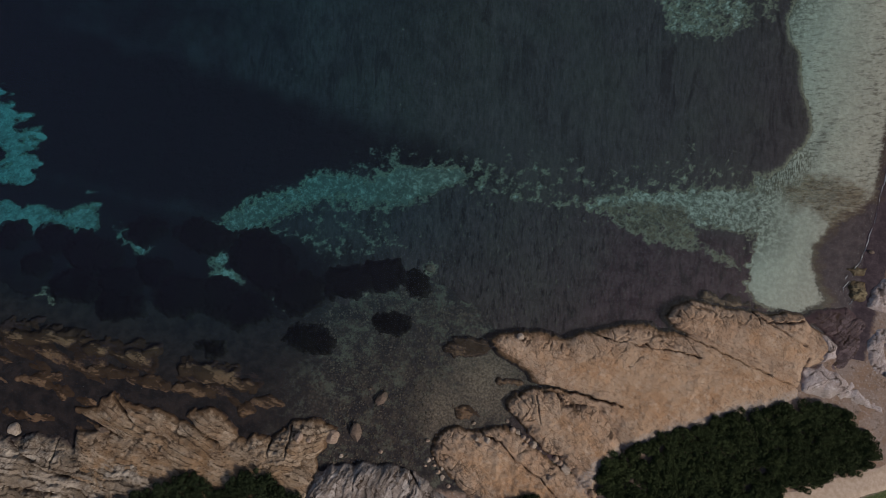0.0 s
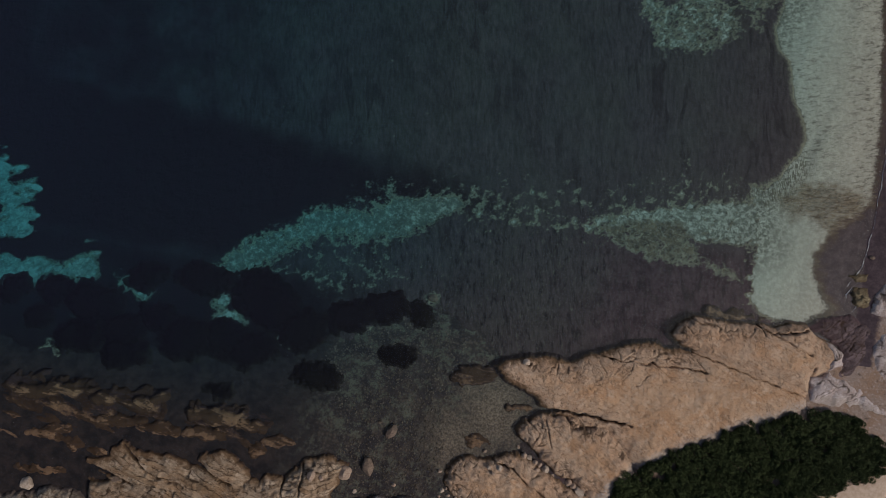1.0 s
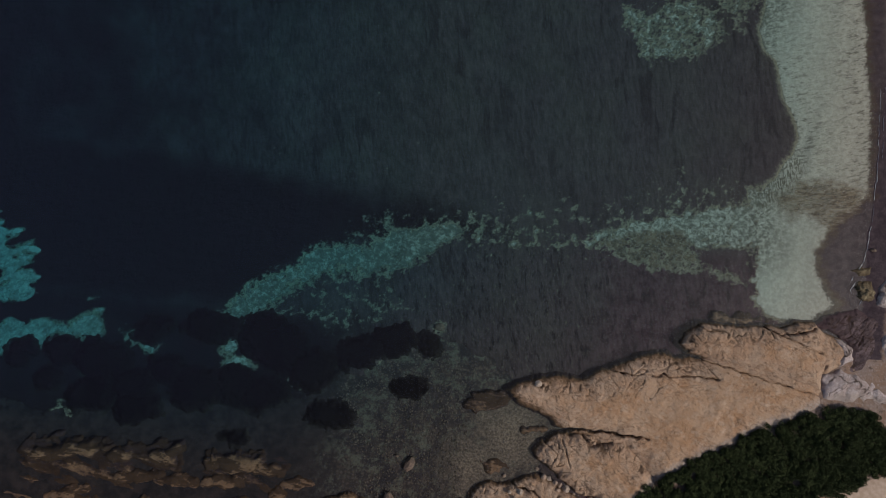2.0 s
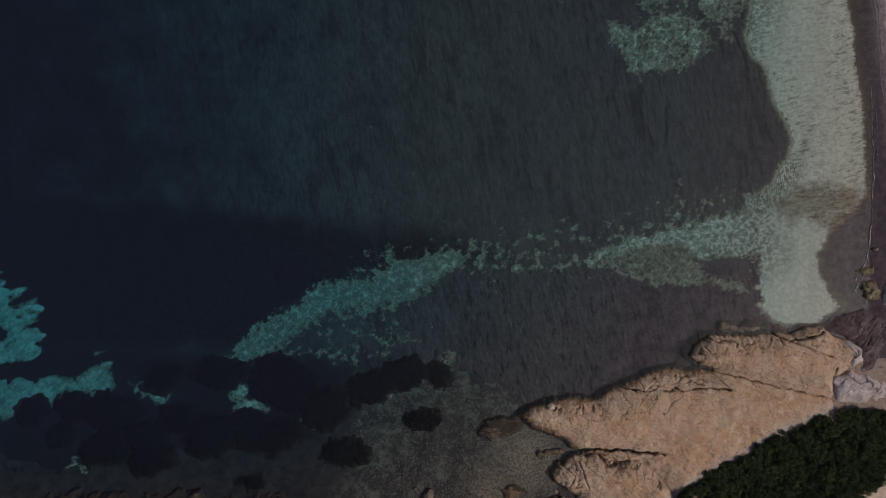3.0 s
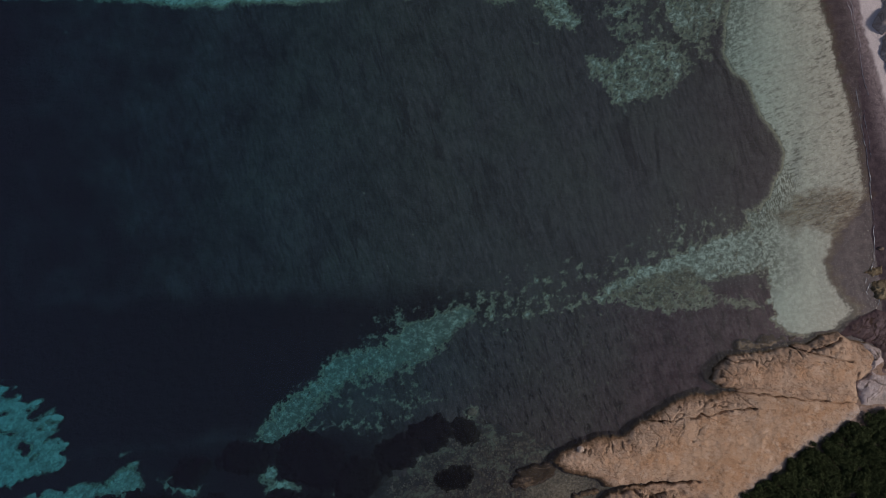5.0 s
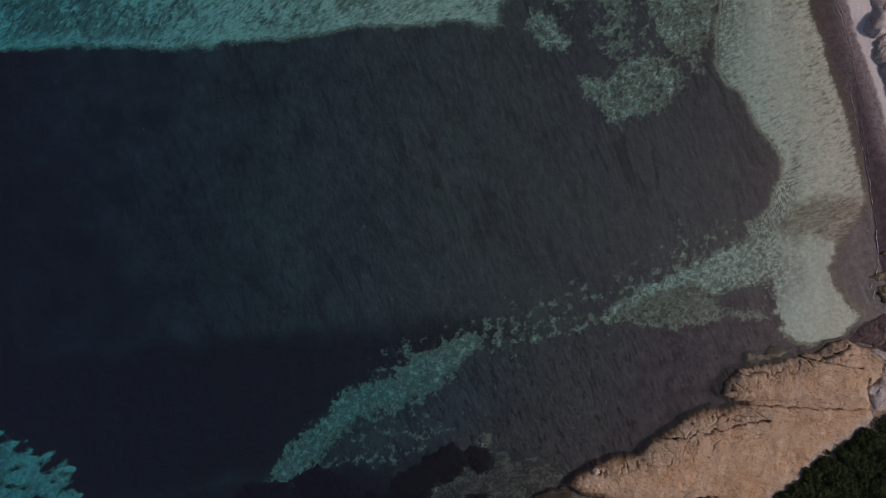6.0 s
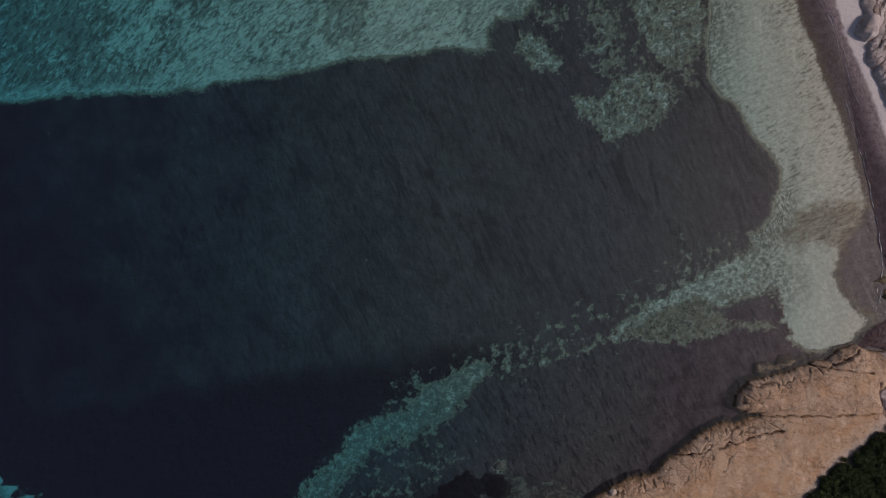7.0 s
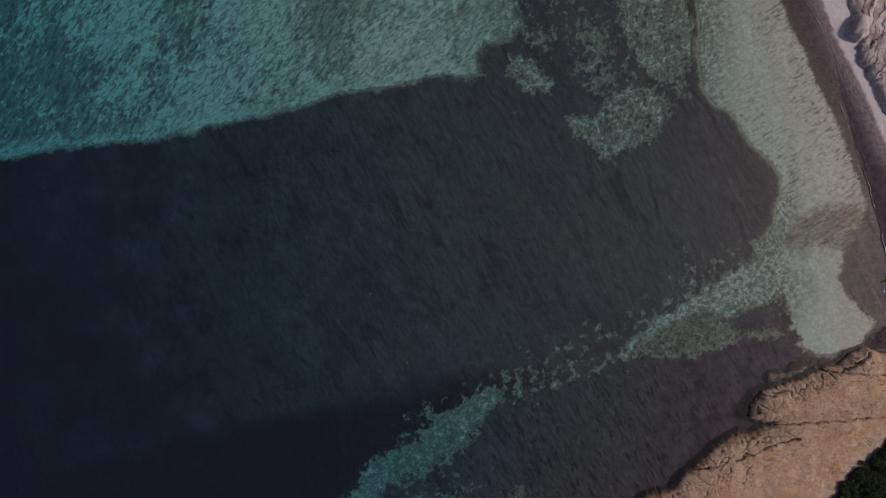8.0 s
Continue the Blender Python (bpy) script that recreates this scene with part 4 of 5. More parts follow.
rock("knob", "cream limestone knobs with yellow lichen at the waterline",
     [(-12.8, -40.2), (-11.2, -38.4), (-9.2, -38.3), (-7.5, -35.8), (-4.9, -34.6), (-2.6, -35.3), (-3.0, -37.5), (-4.2, -39.8), (-4.2, -44.0), (-8.1, -45.0), (-11.4, -44.0)],
     1.4, M_CREAM, (0, -0.03), 1.5, 0.09, [([(-9.4, -38.2), (-9.0, -40.4)], 0.2, 0.6), ([(-7.4, -36.2), (-7.0, -39.6)], 0.16, 0.45)], 211, (20, 0.9, 0.10), 0.22, 0.14, blocks=0.10, leaves=0.05, whole=SHELF)
rock("slab", "stepped tan slabs dipping along bedding planes into brown shallows",
     [(-31.6, -41.2), (-29.7, -40.3), (-28.3, -38.2), (-26.7, -38.9), (-23.7, -38.9), (-23.1, -38.2), (-19.5, -39.1), (-19.2, -37.8), (-16.3, -36.8), (-14.4, -37.6), (-12.2, -39.8), (-11.6, -46), (-17.4, -46.5),
      (-22.7, -45.2), (-27.5, -43.4), (-29.4, -42.4)], 1.35, M_CREAM, (0.02, -0.06), 2.8, 0.085,
     [([(-23.4, -38.0), (-18.8, -39.0), (-14.8, -40.4), (-13.2, -43.4)], 0.26, 1.0), ([(-31, -41.6), (-26.6, -42.6), (-23.6, -42.4)], 0.26, 0.8), ([(-28.0, -38.6), (-24.6, -41.0), (-20.2, -41.4)], 0.16, 0.6)],
     231, (-14, 1.0, 0.16), 0.05, bend=0.5, courses=0.0, leaves=0.20, whole=SHELF)
rock("terrace", "bleached grey limestone shelf broken into rough blocks below dark bushes",
     [(-46, -49), (-42.4, -47.6), (-38.8, -46.4), (-36.3, -45.9), (-35.3, -44.8), (-32.6, -44.8), (-29.1, -45.2), (-26.9, -43.9), (-23.0, -43.6), (-19.4, -44.6), (-16, -46.5), (-14, -52), (-26, -62), (-48, -62)],
     1.5, M_GREY, (0, -0.03), 1.0, 0.095, [([(-37.6, -46.6), (-33.0, -48.2), (-27.0, -48.0)], 0.22, 0.8), ([(-32.4, -44.9), (-32.0, -48.0)], 0.16, 0.6), ([(-27.6, -44.2), (-26.2, -49.0)], 0.16, 0.6),
                                          ([(-35.8, -51.0), (-30.0, -50.2), (-26.4, -51.2)], 0.2, 0.7)], 251, (2, 1.1, 0.16), 0.08, 0.10, bend=0.8, courses=2.6, leaves=0.18, whole=SHELF)
rock("apron", "low tan rock apron joining the shore slabs under the bushes",
     [(-31, -43.2), (-24, -42.0), (-16, -40.0), (-12, -39.2), (-8, -39.2), (-4, -39.0), (-2.6, -40.6), (-2, -47), (-14, -50), (-30, -51)], 1.15, M_CREAM, (0, -0.02), 0.7, 0.14, [], 261, (-10, 0.9, 0.14), 0.10, 0.08, bend=0.6, leaves=0.18, whole=SHELF)
# rocks on the east beach
rock("block", "pale grey weathered block ending the sandstone tongue",
     [(48.3, -9.1), (49.5, -9.0), (51.2, -9.9), (51.1, -11.4), (49.9, -12.6), (48.9, -12.0), (48.7, -10.6)], 1.5, M_PINK, rim=0.6, res=0.08, seed=281, beds=(40, 0.7, 0.05), rough=0.18, wrinkle=0.12, ragged=0.3, blocks=0.10, whole=HEADLAND)
rock("rock_outcrop", "pale grey-brown weathered rock bench between headland and soil",
     [(48.0, -13.2), (49.6, -12.7), (52, -13.2), (55, -13.8), (61, -14.8), (63, -19), (58.5, -18.4), (54, -16.6), (50, -16.4), (48, -16.2)], 0.75, M_PINK, rim=1.6, seed=285, beds=(-10, 0.9, 0.04), rough=0.12, wrinkle=0.06, ragged=0.9, base=0.55)
rock("rock_slab", "dark purple layered slab of wet schist by the beach",
     [(46.6, -7.9), (49.0, -6.0), (51.2, -5.4), (52.8, -5.9), (54.3, -6.4), (54.0, -8.2), (54.6, -11.5), (53.0, -13.4), (51.0, -13.4), (50.4, -12.0), (51.3, -10.4), (49.3, -8.7)],
     0.45, M_PURPLE, (0.02, 0), 0.6, 0.11, [([(50.4, -8.8), (52.4, -6.2)], 0.12, 0.25), ([(51.6, -9.4), (53.4, -7.0)], 0.12, 0.25)], 271, (58, 0.9, 0.05), 0.06, 0.05, leaves=0.03)
rock("rock_outcrop", "pale pinkish-grey rock at the top of the beach",
     [(53.2, -4.8), (53.0, -2.6), (54.2, -0.6), (56, 0.4), (60, 1), (62, -3), (58, -5.6), (55.2, -5.2)], 1.0, M_PINK, (0.04, 0), 0.5, 0.12, [], 291, (60, 0.9, 0.06), 0.2, 0.14, blocks=0.12)
rock("rock_outcrop", "mauve-grey weathered rock bench pitted above the slab",
     [(54.4, -6.6), (56.0, -5.8), (60, -5.4), (66, -6), (66, -13), (59, -14), (55.6, -12.8), (54.2, -11.2), (54.0, -8.4)], 0.9, M_PINK, (0.03, 0), 0.5, 0.12, [([(56, -8), (57.5, -11.5)], 0.2, 0.4)], 301, (40, 0.9, 0.05), 0.14, 0.10, blocks=0.06)
rock("rock_outcrop", "low weedy yellow-brown rock awash at the beach foot",
     [(50.3, -0.9), (51.2, -0.2), (52.4, -0.1), (52.3, -1.0), (51.0, -1.3)], 0.35, M_LICHEN, rim=0.4, res=0.07, seed=311, rough=0.4, ragged=0.6, blocks=0.2)
rock("rock_outcrop", "low weedy yellow-brown rock awash at the beach foot",
     [(50.8, -2.8), (51.2, -1.9), (52.4, -2.0), (53.3, -2.9), (52.8, -4.2), (51.4, -3.8)], 0.5, M_LICHEN, rim=0.4, res=0.07, seed=317, rough=0.5, ragged=0.7, blocks=0.25)
rock("sea_cliff", "pale pinkish-grey fractured rock bank behind the beach",
     [(54.4, 40), (54.4, 33), (54.6, 29.6), (55.0, 27.4), (54.2, 26.6), (54.1, 24.6), (54.6, 22), (55.0, 19), (55.6, 16.6), (57.0, 13.5), (58.6, 10), (66, 8), (74, 20), (74, 44), (60, 48)],
     0.8, M_PINK, (0.02, 0), 0.35, 0.11, [([(54.4, 25.8), (57.2, 27.4), (61, 26.6)], 0.16, 0.4), ([(54.8, 21.8), (57.6, 24.0), (61, 23.2)], 0.12, 0.3), ([(55.6, 18.4), (58.6, 20.2)], 0.10, 0.3), ([(56.2, 30.6), (58.0, 33.0), (61, 34)], 0.12, 0.3)],
     331, (62, 1.1, 0.04), 0.10, 0.08, base=0.5, blocks=0.05, ragged=0.45, leaves=0.05)
rock("boulder", "large dark overhanging boulder standing on the dry sand",
     [(53.3, 28.4), (53.9, 29.8), (55.3, 30.6), (56.3, 29.4), (55.7, 27.3), (54.2, 27.0)], 1.5, M_PINK, rim=0.3, seed=347, rough=0.3, ragged=0.25, base=0.2)

# drowned ledges in the western shallows
for ring, seed in (([(-43, -33.6), (-38, -33.0), (-32, -33.2), (-27, -32.2), (-24.6, -33.4), (-24, -36), (-26, -38.2), (-32, -40.8), (-38, -42.5), (-46, -44)], 390),
                   ([(-22, -32.6), (-17, -31.8), (-13, -32.2), (-10, -33.8), (-9.4, -35.2), (-14, -36.6), (-20, -37.2), (-23.4, -36.4)], 394)):
    rock("submerged_rock", "wide brown bedded rock shelf half hidden by weed underwater", ring, 0.34, M_DROWNED, rim=3.2, seed=seed, beds=(-6, 0.4, 0.02), rough=0.15, base=-0.80, ragged=1.6, weedy=True, bend=1.2, streak=0.75)
for n, (x, y, rx, ry, turn, top) in enumerate([(-38.0, -34.5, 5.0, 0.75, 14, -0.05), (-32.0, -34.3, 1.6, 0.6, 10, -0.1), (-26.6, -33.8, 2.0, 0.8, 0, -0.12), (-29.6, -36.2, 3.4, 0.8, 12, 0.0), (-36.8, -39.0, 3.0, 0.9, 18, -0.05),
                                               (-18.6, -33.2, 3.6, 1.1, 10, -0.05), (-14.8, -33.4, 2.6, 0.7, 4, -0.12), (-33.4, -39.8, 4.4, 0.8, -6, 0.0), (-25.8, -32.8, 1.2, 0.5, 40, -0.1), (-24.6, -36.2, 3.0, 0.8, 4, -0.1),
                                               (-19.4, -35.6, 2.6, 0.8, 12, -0.1), (-36.4, -43.4, 3.6, 0.9, 8, 0.02), (-10.6, -34.4, 2.0, 0.8, 10, -0.2), (-13.2, -36.0, 1.4, 0.9, 0, -0.02), (9.6, -22.2, 2.6, 1.2, 15, -0.32),
                                               (11.4, -29.4, 1.6, 0.8, 10, -0.02), (38.0, -8.4, 3.6, 0.6, 6, -0.12), (15.6, -24.6, 1.5, 0.4, 8, 0.05)]):
    ring = [(x + rx * math.cos(a) * math.cos(radians(turn)) - ry * math.sin(a) * math.sin(radians(turn)), y + rx * math.cos(a) * math.sin(radians(turn)) + ry * math.sin(a) * math.cos(radians(turn)))
            for a in np.linspace(0, 2 * math.pi, 14, endpoint=False)]
    rock("submerged_rock", "orange-brown layered ledge just under the clear water", ring, top + 0.45, M_DROWNED, rim=0.5, res=0.14, seed=400 + 13 * n, beds=(turn - 14, 0.45, 0.10), rough=0.25, base=-0.5, ragged=0.9, weedy=True)["group"] = "drowned ledges"


# ---- loose stones ----
def stone_mesh(seed, flat=0.7, detail=2):
    rnd = random.Random(seed)
    bm = bmesh.new()
    bmesh.ops.create_icosphere(bm, subdivisions=detail, radius=1.0)
    cuts = [(Vector((rnd.uniform(-1, 1), rnd.uniform(-1, 1), rnd.uniform(-0.6, 1))).normalized(), rnd.uniform(0.55, 0.85)) for _ in range(7)]
    sx, sy = rnd.uniform(0.8, 1.15), rnd.uniform(0.75, 1.1)
    for v in bm.verts:
        for way, far in cuts:
            over = v.co.dot(way) - far
            if over > 0:
                v.co -= way * over * 0.9
        v.co *= 1 + 0.12 * noise.noise(v.co * 2.3 + Vector((seed, 0, 0)))
        v.co = Vector((v.co.x * sx, v.co.y * sy, v.co.z * flat))
    me = bpy.data.meshes.new("stone")
    bm.to_mesh(me)
    bm.free()
    return me


def top_of(x, y):
    """The highest rock or ground under a place."""
    z = float(ground(x, y))
    for ox, oy, res, heights in SURFACES:
        i, j = int(round((x - ox) / res)), int(round((y - oy) / res))
        if 0 <= j < heights.shape[0] and 0 <= i < heights.shape[1]:
            z = max(z, float(heights[j, i]))
    return z


PALE = [stone_mesh(n, 0.62, 3) for n in range(6)]
for n, me in enumerate(PALE):
    me.materials.append(M_TANSTONE if n % 3 else M_STONE)
BROWN = [stone_mesh(30 + n, 0.6, 3) for n in range(4)]
for me in BROWN:
    me.materials.append(M_BROWNSTONE)
for n, (x, y, r) in enumerate([(-37.7, -45.2, 0.72), (-2.6, -36.2, 0.95), (-6.2, -36.9, 0.75), (14.6, -31.5, 0.36), (12.7, -30.3, 0.28), (17.2, -29.7, 0.42), (17.9, -29.9, 0.36), (18.6, -30.2, 0.34), (19.2, -30.4, 0.45),
                               (20.0, -30.8, 0.5), (18.9, -30.9, 0.38), (22.9, -31.6, 0.5), (24.4, -32.3, 0.62), (23.5, -31.9, 0.42), (22.6, -33.5, 0.45), (8.8, -35.7, 0.3), (9.6, -36.1, 0.26), (10.2, -36.7, 0.36),
                               (10.9, -37.2, 0.3), (11.8, -37.9, 0.28), (8.1, -33.6, 0.34), (15.1, -19.1, 0.42), (8.6, -36.4, 0.22), (9.2, -35.4, 0.24), (10.6, -36.2, 0.22), (-5.0, -37.0, 0.3), (14.0, -32.2, 0.3), (13.4, -31.7, 0.22),
                               (15.6, -38.0, 0.3), (3.2, -36.3, 0.32), (-1.0, -38.0, 0.24), (16.4, -29.0, 0.26), (21.0, -31.2, 0.24), (57.4, -11.6, 0.5), (59.0, -8.0, 0.4), (58.2, 21.4, 0.5), (56.8, 18.8, 0.45), (59.4, 28.2, 0.6)]):
    ob = new("stone", PALE[n % 6])
    ob.matrix_basis = pose(x, y, top_of(x, y) + 0.3 * r, 0, 0, 57 * n) @ Matrix.Scale(r, 4)
    tagged(ob, "pale angular loose stone lying on the rock", "stone", "loose stones")
for n, (x, y, r, turn) in enumerate([(1.6, -30.5, 0.95, 75), (-0.1, -35.0, 1.05, 110), (0.0, -29.8, 0.35, 0), (2.9, -14.4, 0.8, 30), (-27.9, -42.6, 0.7, 0), (52.2, 1.8, 0.35, 0)]):
    ob = new("stone", BROWN[n % 4])
    ob.matrix_basis = pose(x, y, float(ground(x, y)) + 0.25 * r, 0, 0, turn) @ Matrix.Diagonal((r, r * 0.62, r * 0.8, 1))
    tagged(ob, "brown oval stone lying in the shallows", "stone", "stones in the shallows")


def scatter(name, label, category, spots, build, paint):
    """Many small pieces joined into one mesh of stuff."""
    verts, faces = [], []
    for k, (x, y) in enumerate(spots):
        v, f = build(k, x, y)
        faces += [tuple(i + len(verts) for i in q) for q in f]
        verts += v
    me = bpy.data.meshes.new(name)
    me.from_pydata(verts, [], faces)
    me.materials.append(paint)
    return tagged(new(name, me), label, category, kind="stuff")


OCTA = [(1, 0, 0), (-1, 0, 0), (0, 1, 0), (0, -1, 0), (0, 0, 1), (0, 0, -1)]
OCTF = [(0, 2, 4), (2, 1, 4), (1, 3, 4), (3, 0, 4), (2, 0, 5), (1, 2, 5), (3, 1, 5), (0, 3, 5)]
rng = np.random.default_rng(5)


def pebble(k, x, y):
    rnd = random.Random(k)
    r, z, a = rnd.uniform(0.05, 0.17), HEIGHTS[k], rnd.uniform(0, 6.28)
    c, s = math.cos(a) * r, math.sin(a) * r * rnd.uniform(0.6, 1)
    return [(x + c * u * rnd.uniform(0.8, 1.2) - s * v, y + s * u + c * v * rnd.uniform(0.8, 1.2), z + 0.6 * r * w + 0.04) for u, v, w in OCTA], OCTF


px, py = rng.uniform(-45, 18, 16000), rng.uniform(-44, -14, 16000)
ok = (px < 8) & (px > -8 + 6 * fbm(px, py, 4, 2, 65)) & (inside(px, py, GRAVEL) > 0.3 + 1.2 * fbm(px, py, 3, 2, 61)) & (inside(px, py, LAND) < 0.3) & (fbm(px, py, 5, 3, 63) + 0.5 * step(px, -6, 4) > 0.05)
px, py = px[ok], py[ok]
HEIGHTS = ground(px, py)
scatter("seabed_pebbles", "grey-brown pebbles and cobbles on the shallow bed", "pebbles", list(zip(px, py)), pebble, M_PEBBLE)


def tuft(k, x, y):
    rnd, v, f = random.Random(k), [], []
    z = HEIGHTS[k]
    for _ in range(7):
        a, l, w = rnd.uniform(0, 6.28), rnd.uniform(0.04, 0.10), rnd.uniform(0.012, 0.026)
        c, s = math.cos(a), math.sin(a)
        n = len(v)
        v += [(x - s * w, y + c * w, z), (x + s * w, y - c * w, z), (x + c * l + s * w, y + s * l - c * w, z + 0.22), (x + c * l - s * w, y + s * l + c * w, z + 0.26)]
        f.append((n, n + 1, n + 2, n + 3))
    return v, f


px, py = rng.uniform(-50, 51, 90000), rng.uniform(-26, 62, 90000)
sv = sandy(px, py)
dens = np.exp(-np.abs(sv - 0.3) / 0.5) * 0.5 + 0.0
ok = (sv > -0.1) & (sv < 0.6) & (inside(px, py, ALGAE) < -0.5) & (rng.uniform(0, 1, len(px)) < 0.45 * dens) & (inside(px, py, GRAVEL) < 0) & (px < 40.4) & ((px < 37) | (py < 9)) & (inside(px, py, NORTH_SAND) < 0)
px, py = px[ok][:9000], py[ok][:9000]
HEIGHTS = ground(px, py)
scatter("seagrass_tufts", "dark scattered seagrass tufts along the meadow edges", "seagrass", list(zip(px, py)), tuft, M_WEED)


# ---- foam along the water's edge ----
def foam(line, width, seed):
    rnd, v, f = random.Random(seed), [], []
    pts = []
    for (ax, ay), (bx, by) in zip(line, line[1:]):
        n = max(2, int(math.hypot(bx - ax, by - ay) / 0.14))
        pts += [(ax + (bx - ax) * k / n, ay + (by - ay) * k / n) for k in range(n)]
    arr = np.array(pts)
    off = 0.22 * fbm(arr[:, 1], arr[:, 0], 1.6, 4, seed)
    wide = 0.62 * width * np.clip(0.45 + 1.9 * fbm(arr[:, 1], arr[:, 0], 1.3, 5, seed + 2, 0.65), 0.0, 2.2)
    lift = np.maximum(0.075, ground(arr[:, 0], arr[:, 1]) + 0.03).tolist()
    for k, (x, y) in enumerate(pts):
        z = lift[k]
        v += [(x + off[k] - wide[k], y, z), (x + off[k], y, z + 0.02 * (wide[k] > 0)), (x + off[k] + 0.6 * wide[k], y, z)]
    for k in range(len(pts) - 1):
        if wide[k] > 0.004 and wide[k + 1] > 0.004:
            f += [(3 * k, 3 * k + 1, 3 * k + 4, 3 * k + 3), (3 * k + 1, 3 * k + 2, 3 * k + 5, 3 * k + 4)]
    me = bpy.data.meshes.new("foam_line")
    me.from_pydata(v, [], f)
    me.materials.append(M_FOAM)
    return tagged(new("foam_line", me), "thin broken line of white foam at the water's edge", "foam", kind="stuff")


for n, (line, width) in enumerate([([(50.0, 36), (50.1, 33.2), (51.0, 30.5), (51.3, 27.4), (51.6, 25.0), (51.8, 22.4), (52.3, 19.8)], 0.045),
                                   ([(50.3, 34), (51.3, 30.3), (51.7, 27.0), (52.0, 24.4)], 0.025), ([(50.8, 21.4), (51.2, 16.5), (51.5, 13.1), (51.7, 9.8)], 0.05), ([(51.2, 22.0), (51.7, 16.9), (52.0, 12.6)], 0.028),
                                   ([(51.6, 10.6), (51.7, 4.9), (51.4, 0.6), (50.7, -1.2)], 0.07), ([(50.3, -1.6), (49.9, -2.8), (50.3, -3.6), (49.6, -5.0)], 0.08), ([(50.6, -2.2), (50.1, -3.4)], 0.06), ([(51.9, -3.9), (51.3, -5.0)], 0.08)]):
    foam(line, width, 501 + 6 * n)

# ---- track ----
tv, tf = [], []
for k in range(61):
    u = k / 60 * (len(TRACK) - 1)
    n = min(int(u), len(TRACK) - 2)
    a, b = Vector(TRACK[n]), Vector(TRACK[n + 1])
    p, way = a.lerp(b, u - n), (b - a).normalized()
    side = Vector((-way.y, way.x))
    for j in range(9):
        q = p + side * (j - 4) / 4 * (1.45 + 0.15 * math.sin(k * 0.9 + j))
        tv.append((q.x, q.y, float(ground(q.x, q.y)) + 0.10 - 0.14 * (abs(j - 4) / 4) ** 4 + 0.015 * math.sin(7 * j + k)))
for k in range(60):
    for j in range(8):
        n = 9 * k + j
        tf.append((n, n + 9, n + 10, n + 1))
me = bpy.data.meshes.new("footpath")
me.from_pydata(tv, [], tf)
me.materials.append(M_TRACK)
me.polygons.foreach_set("use_smooth", np.ones(len(tf), bool))
tagged(new("footpath", me), "pale trodden-earth track beside the thicket", "path", kind="structure")


# ---- shrubs ----
def part(name, me, paint, parent, label=""):
    ob = new(name, me)
    me.materials.append(paint)
    ob.parent = parent
    return tagged(ob, label) if label else ob


def shrub(seed, paint, label, leaves=3000):
    """A rounded evergreen shrub one unit wide: stems under a crown of small leaf sprays."""
    rnd = random.Random(seed)
    root = new("shrub")
    v, f = [], []
    for _ in range(6):
        a, out, tall = rnd.uniform(0, 6.28), rnd.uniform(0.25, 0.6), rnd.uniform(0.6, 0.9)
        n = len(v)
        for h, r in ((0, 0.05), (0.5, 0.035), (1, 0.012)):
            cx, cy, cz = math.cos(a) * out * h, math.sin(a) * out * h, tall * h - 0.15
            v += [(cx + r * math.cos(b), cy + r * math.sin(b), cz) for b in (0, 1.26, 2.51, 3.77, 5.03)]
        f += [(n + 5 * h + k, n + 5 * h + (k + 1) % 5, n + 5 * h + 5 + (k + 1) % 5, n + 5 * h + 5 + k) for h in (0, 1) for k in range(5)]
    stems = bpy.data.meshes.new("stems")
    stems.from_pydata(v, [], f)
    part("stems", stems, M_WOOD, root)
    lobes = [(rnd.uniform(-0.75, 0.75), rnd.uniform(-0.75, 0.75), rnd.uniform(0.5, 0.8), rnd.uniform(0.25, 0.45)) for _ in range(16)] + [(0, 0, 0.45, 0.8)]
    v, f = [], []
    for _ in range(leaves):
        lx, ly, lz, lr = rnd.choice(lobes)
        d = Vector((rnd.gauss(0, 1), rnd.gauss(0, 1), rnd.gauss(0.45, 0.8))).normalized()
        c = Vector((lx, ly, lz * 0.9)) + d * lr * rnd.uniform(0.72, 1.05)
        if c.z < 0.05:
            continue
        way = (d + Vector((rnd.gauss(0, 0.6), rnd.gauss(0, 0.6), rnd.gauss(0, 0.6)))).normalized()
        u = way.orthogonal().normalized()
        u.rotate(Matrix.Rotation(rnd.uniform(0, 6.28), 3, way))
        w = way.cross(u)
        l, b = rnd.uniform(0.06, 0.115), rnd.uniform(0.03, 0.058)
        n = len(v)
        v += [c - u * l, c - w * b + way * 0.012, c + u * l, c + w * b + way * 0.012]
        f.append((n, n + 1, n + 2, n + 3))
    crown = bpy.data.meshes.new("crown")
    crown.from_pydata([tuple(q) for q in v], [], f)
    part("crown", crown, paint, root)
    return tagged(root, label, "shrub")


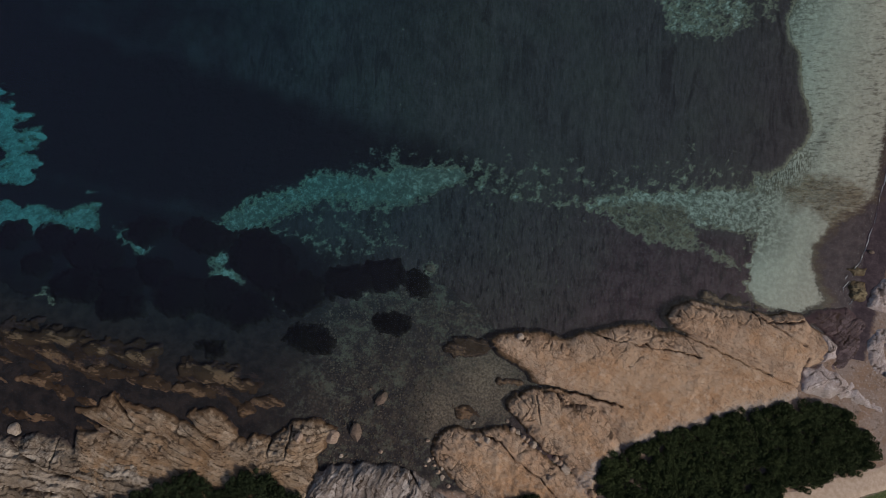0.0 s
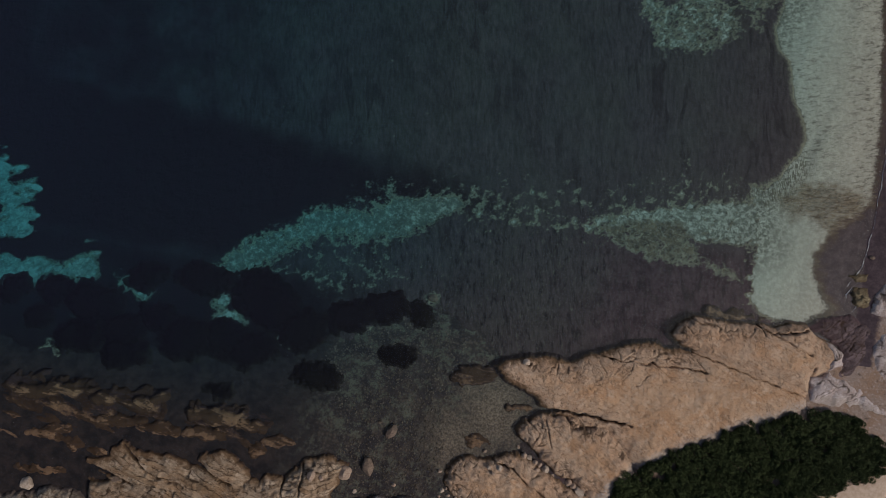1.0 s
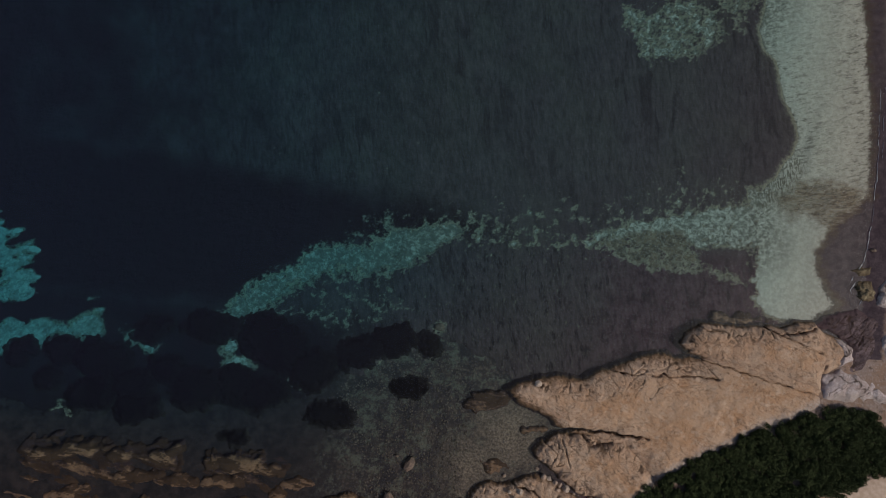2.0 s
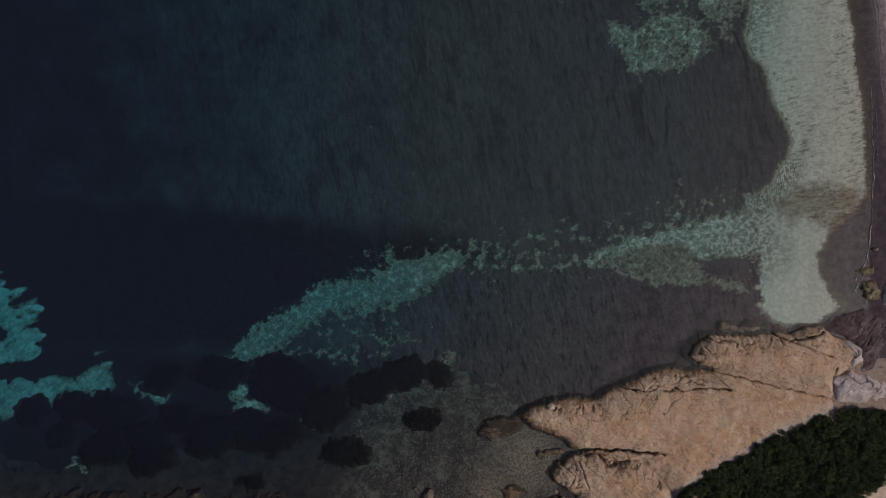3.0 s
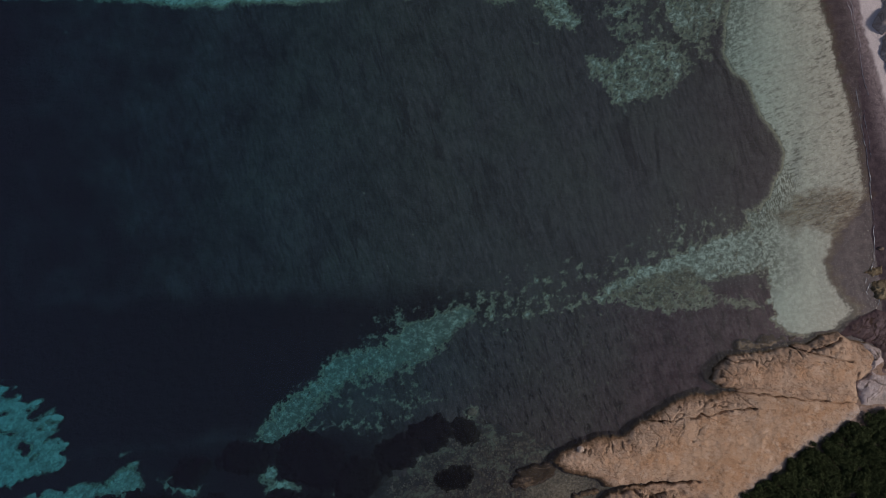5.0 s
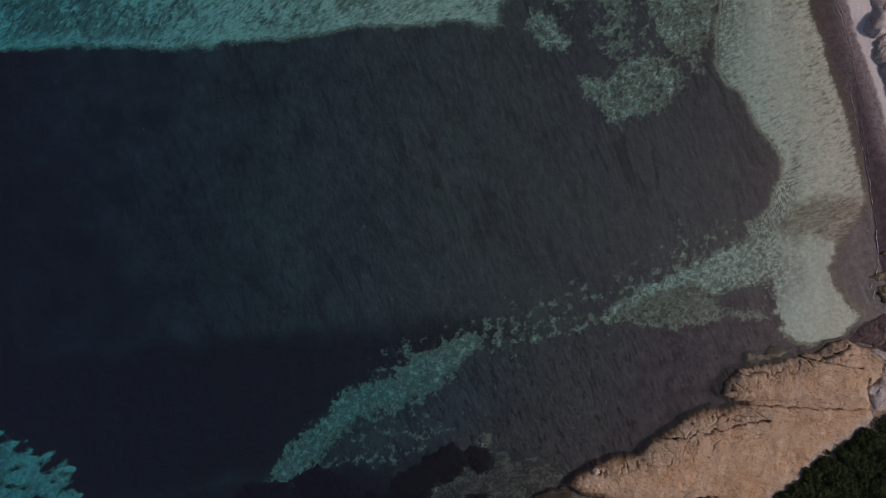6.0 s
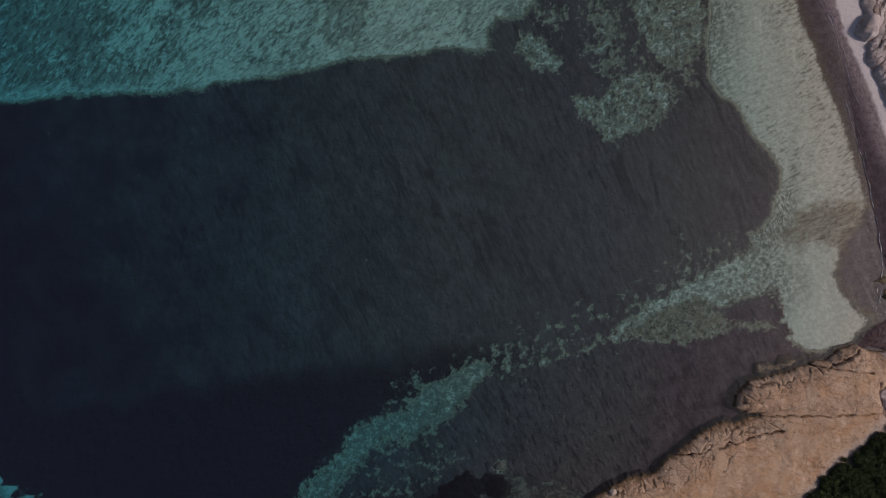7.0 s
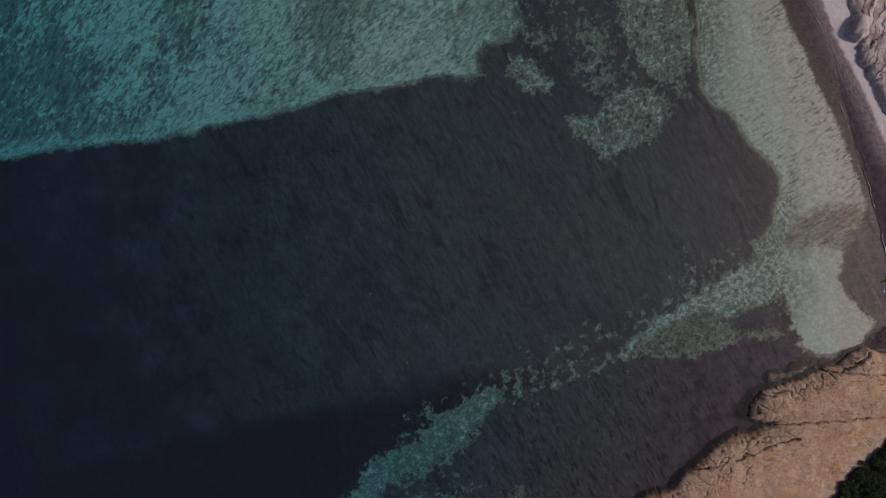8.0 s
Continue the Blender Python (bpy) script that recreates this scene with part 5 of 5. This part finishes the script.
GREEN = [shrub(700 + n, M_LEAF, "dense green evergreen shrub in a coastal thicket", 2100) for n in range(4)]
DARK = [shrub(720 + n, M_DARKLEAF, "dark green evergreen shrub on the rocky shore", 2100) for n in range(3)]
LOW_THICKET = [(-25.5, -49.6), (-19.4, -46.2), (-18.0, -44.2), (-15.6, -43.4), (-12.9, -44.8), (-11.8, -43.0), (-10.3, -41.6), (-8.2, -41.6), (-4.9, -42.3), (-2.9, -43.6), (-2.6, -46), (-6, -52), (-26, -56)]
SMALL_THICKET = [(18.6, -37.4), (19.6, -36.2), (21.6, -35.6), (23.6, -36.2), (25.4, -35.9), (27, -38), (24, -40), (19, -39.5)]


def plant(ring, kinds, gap, lo, hi, tall, seed, group, used):
    rnd, placed, gen = random.Random(seed), [], np.random.default_rng(seed)
    xs, ys = zip(*ring)
    tx, ty, tr = gen.uniform(min(xs), max(xs), 3200), gen.uniform(min(ys), max(ys), 3200), gen.uniform(lo, hi, 3200)
    for x, y, r, s in zip(tx.tolist(), ty.tolist(), tr.tolist(), inside(tx, ty, ring).tolist()):
        r = min(r, max(0.55, s + 0.55))
        if s < r * 0.62 or any((x - a) ** 2 + (y - b) ** 2 < (gap * 0.5 * (r + c)) ** 2 for a, b, c in placed):
            continue
        placed.append((x, y, r))
    for k, (x, y, r) in enumerate(placed):
        src = kinds[k % len(kinds)]
        m = pose(x, y, top_of(x, y) - 0.15, 0, 0, rnd.uniform(0, 360)) @ Matrix.Diagonal((r, r, rnd.uniform(tall - 0.15, tall + 0.15), 1))
        if src in used:
            ob = copy_thing(src, Matrix())
        else:
            ob = src
            used.append(src)
        ob.matrix_basis = m
        ob["group"] = group
    return len(placed)


used = []
plant(THICKET, GREEN, 0.84, 0.7, 1.2, 1.0, 81, "thicket shrubs", used)
plant(LOW_THICKET, DARK, 1.0, 0.8, 1.5, 1.2, 82, "shore shrubs", used)
plant(SMALL_THICKET, DARK, 1.0, 0.6, 1.1, 0.8, 83, "shore shrubs", used)
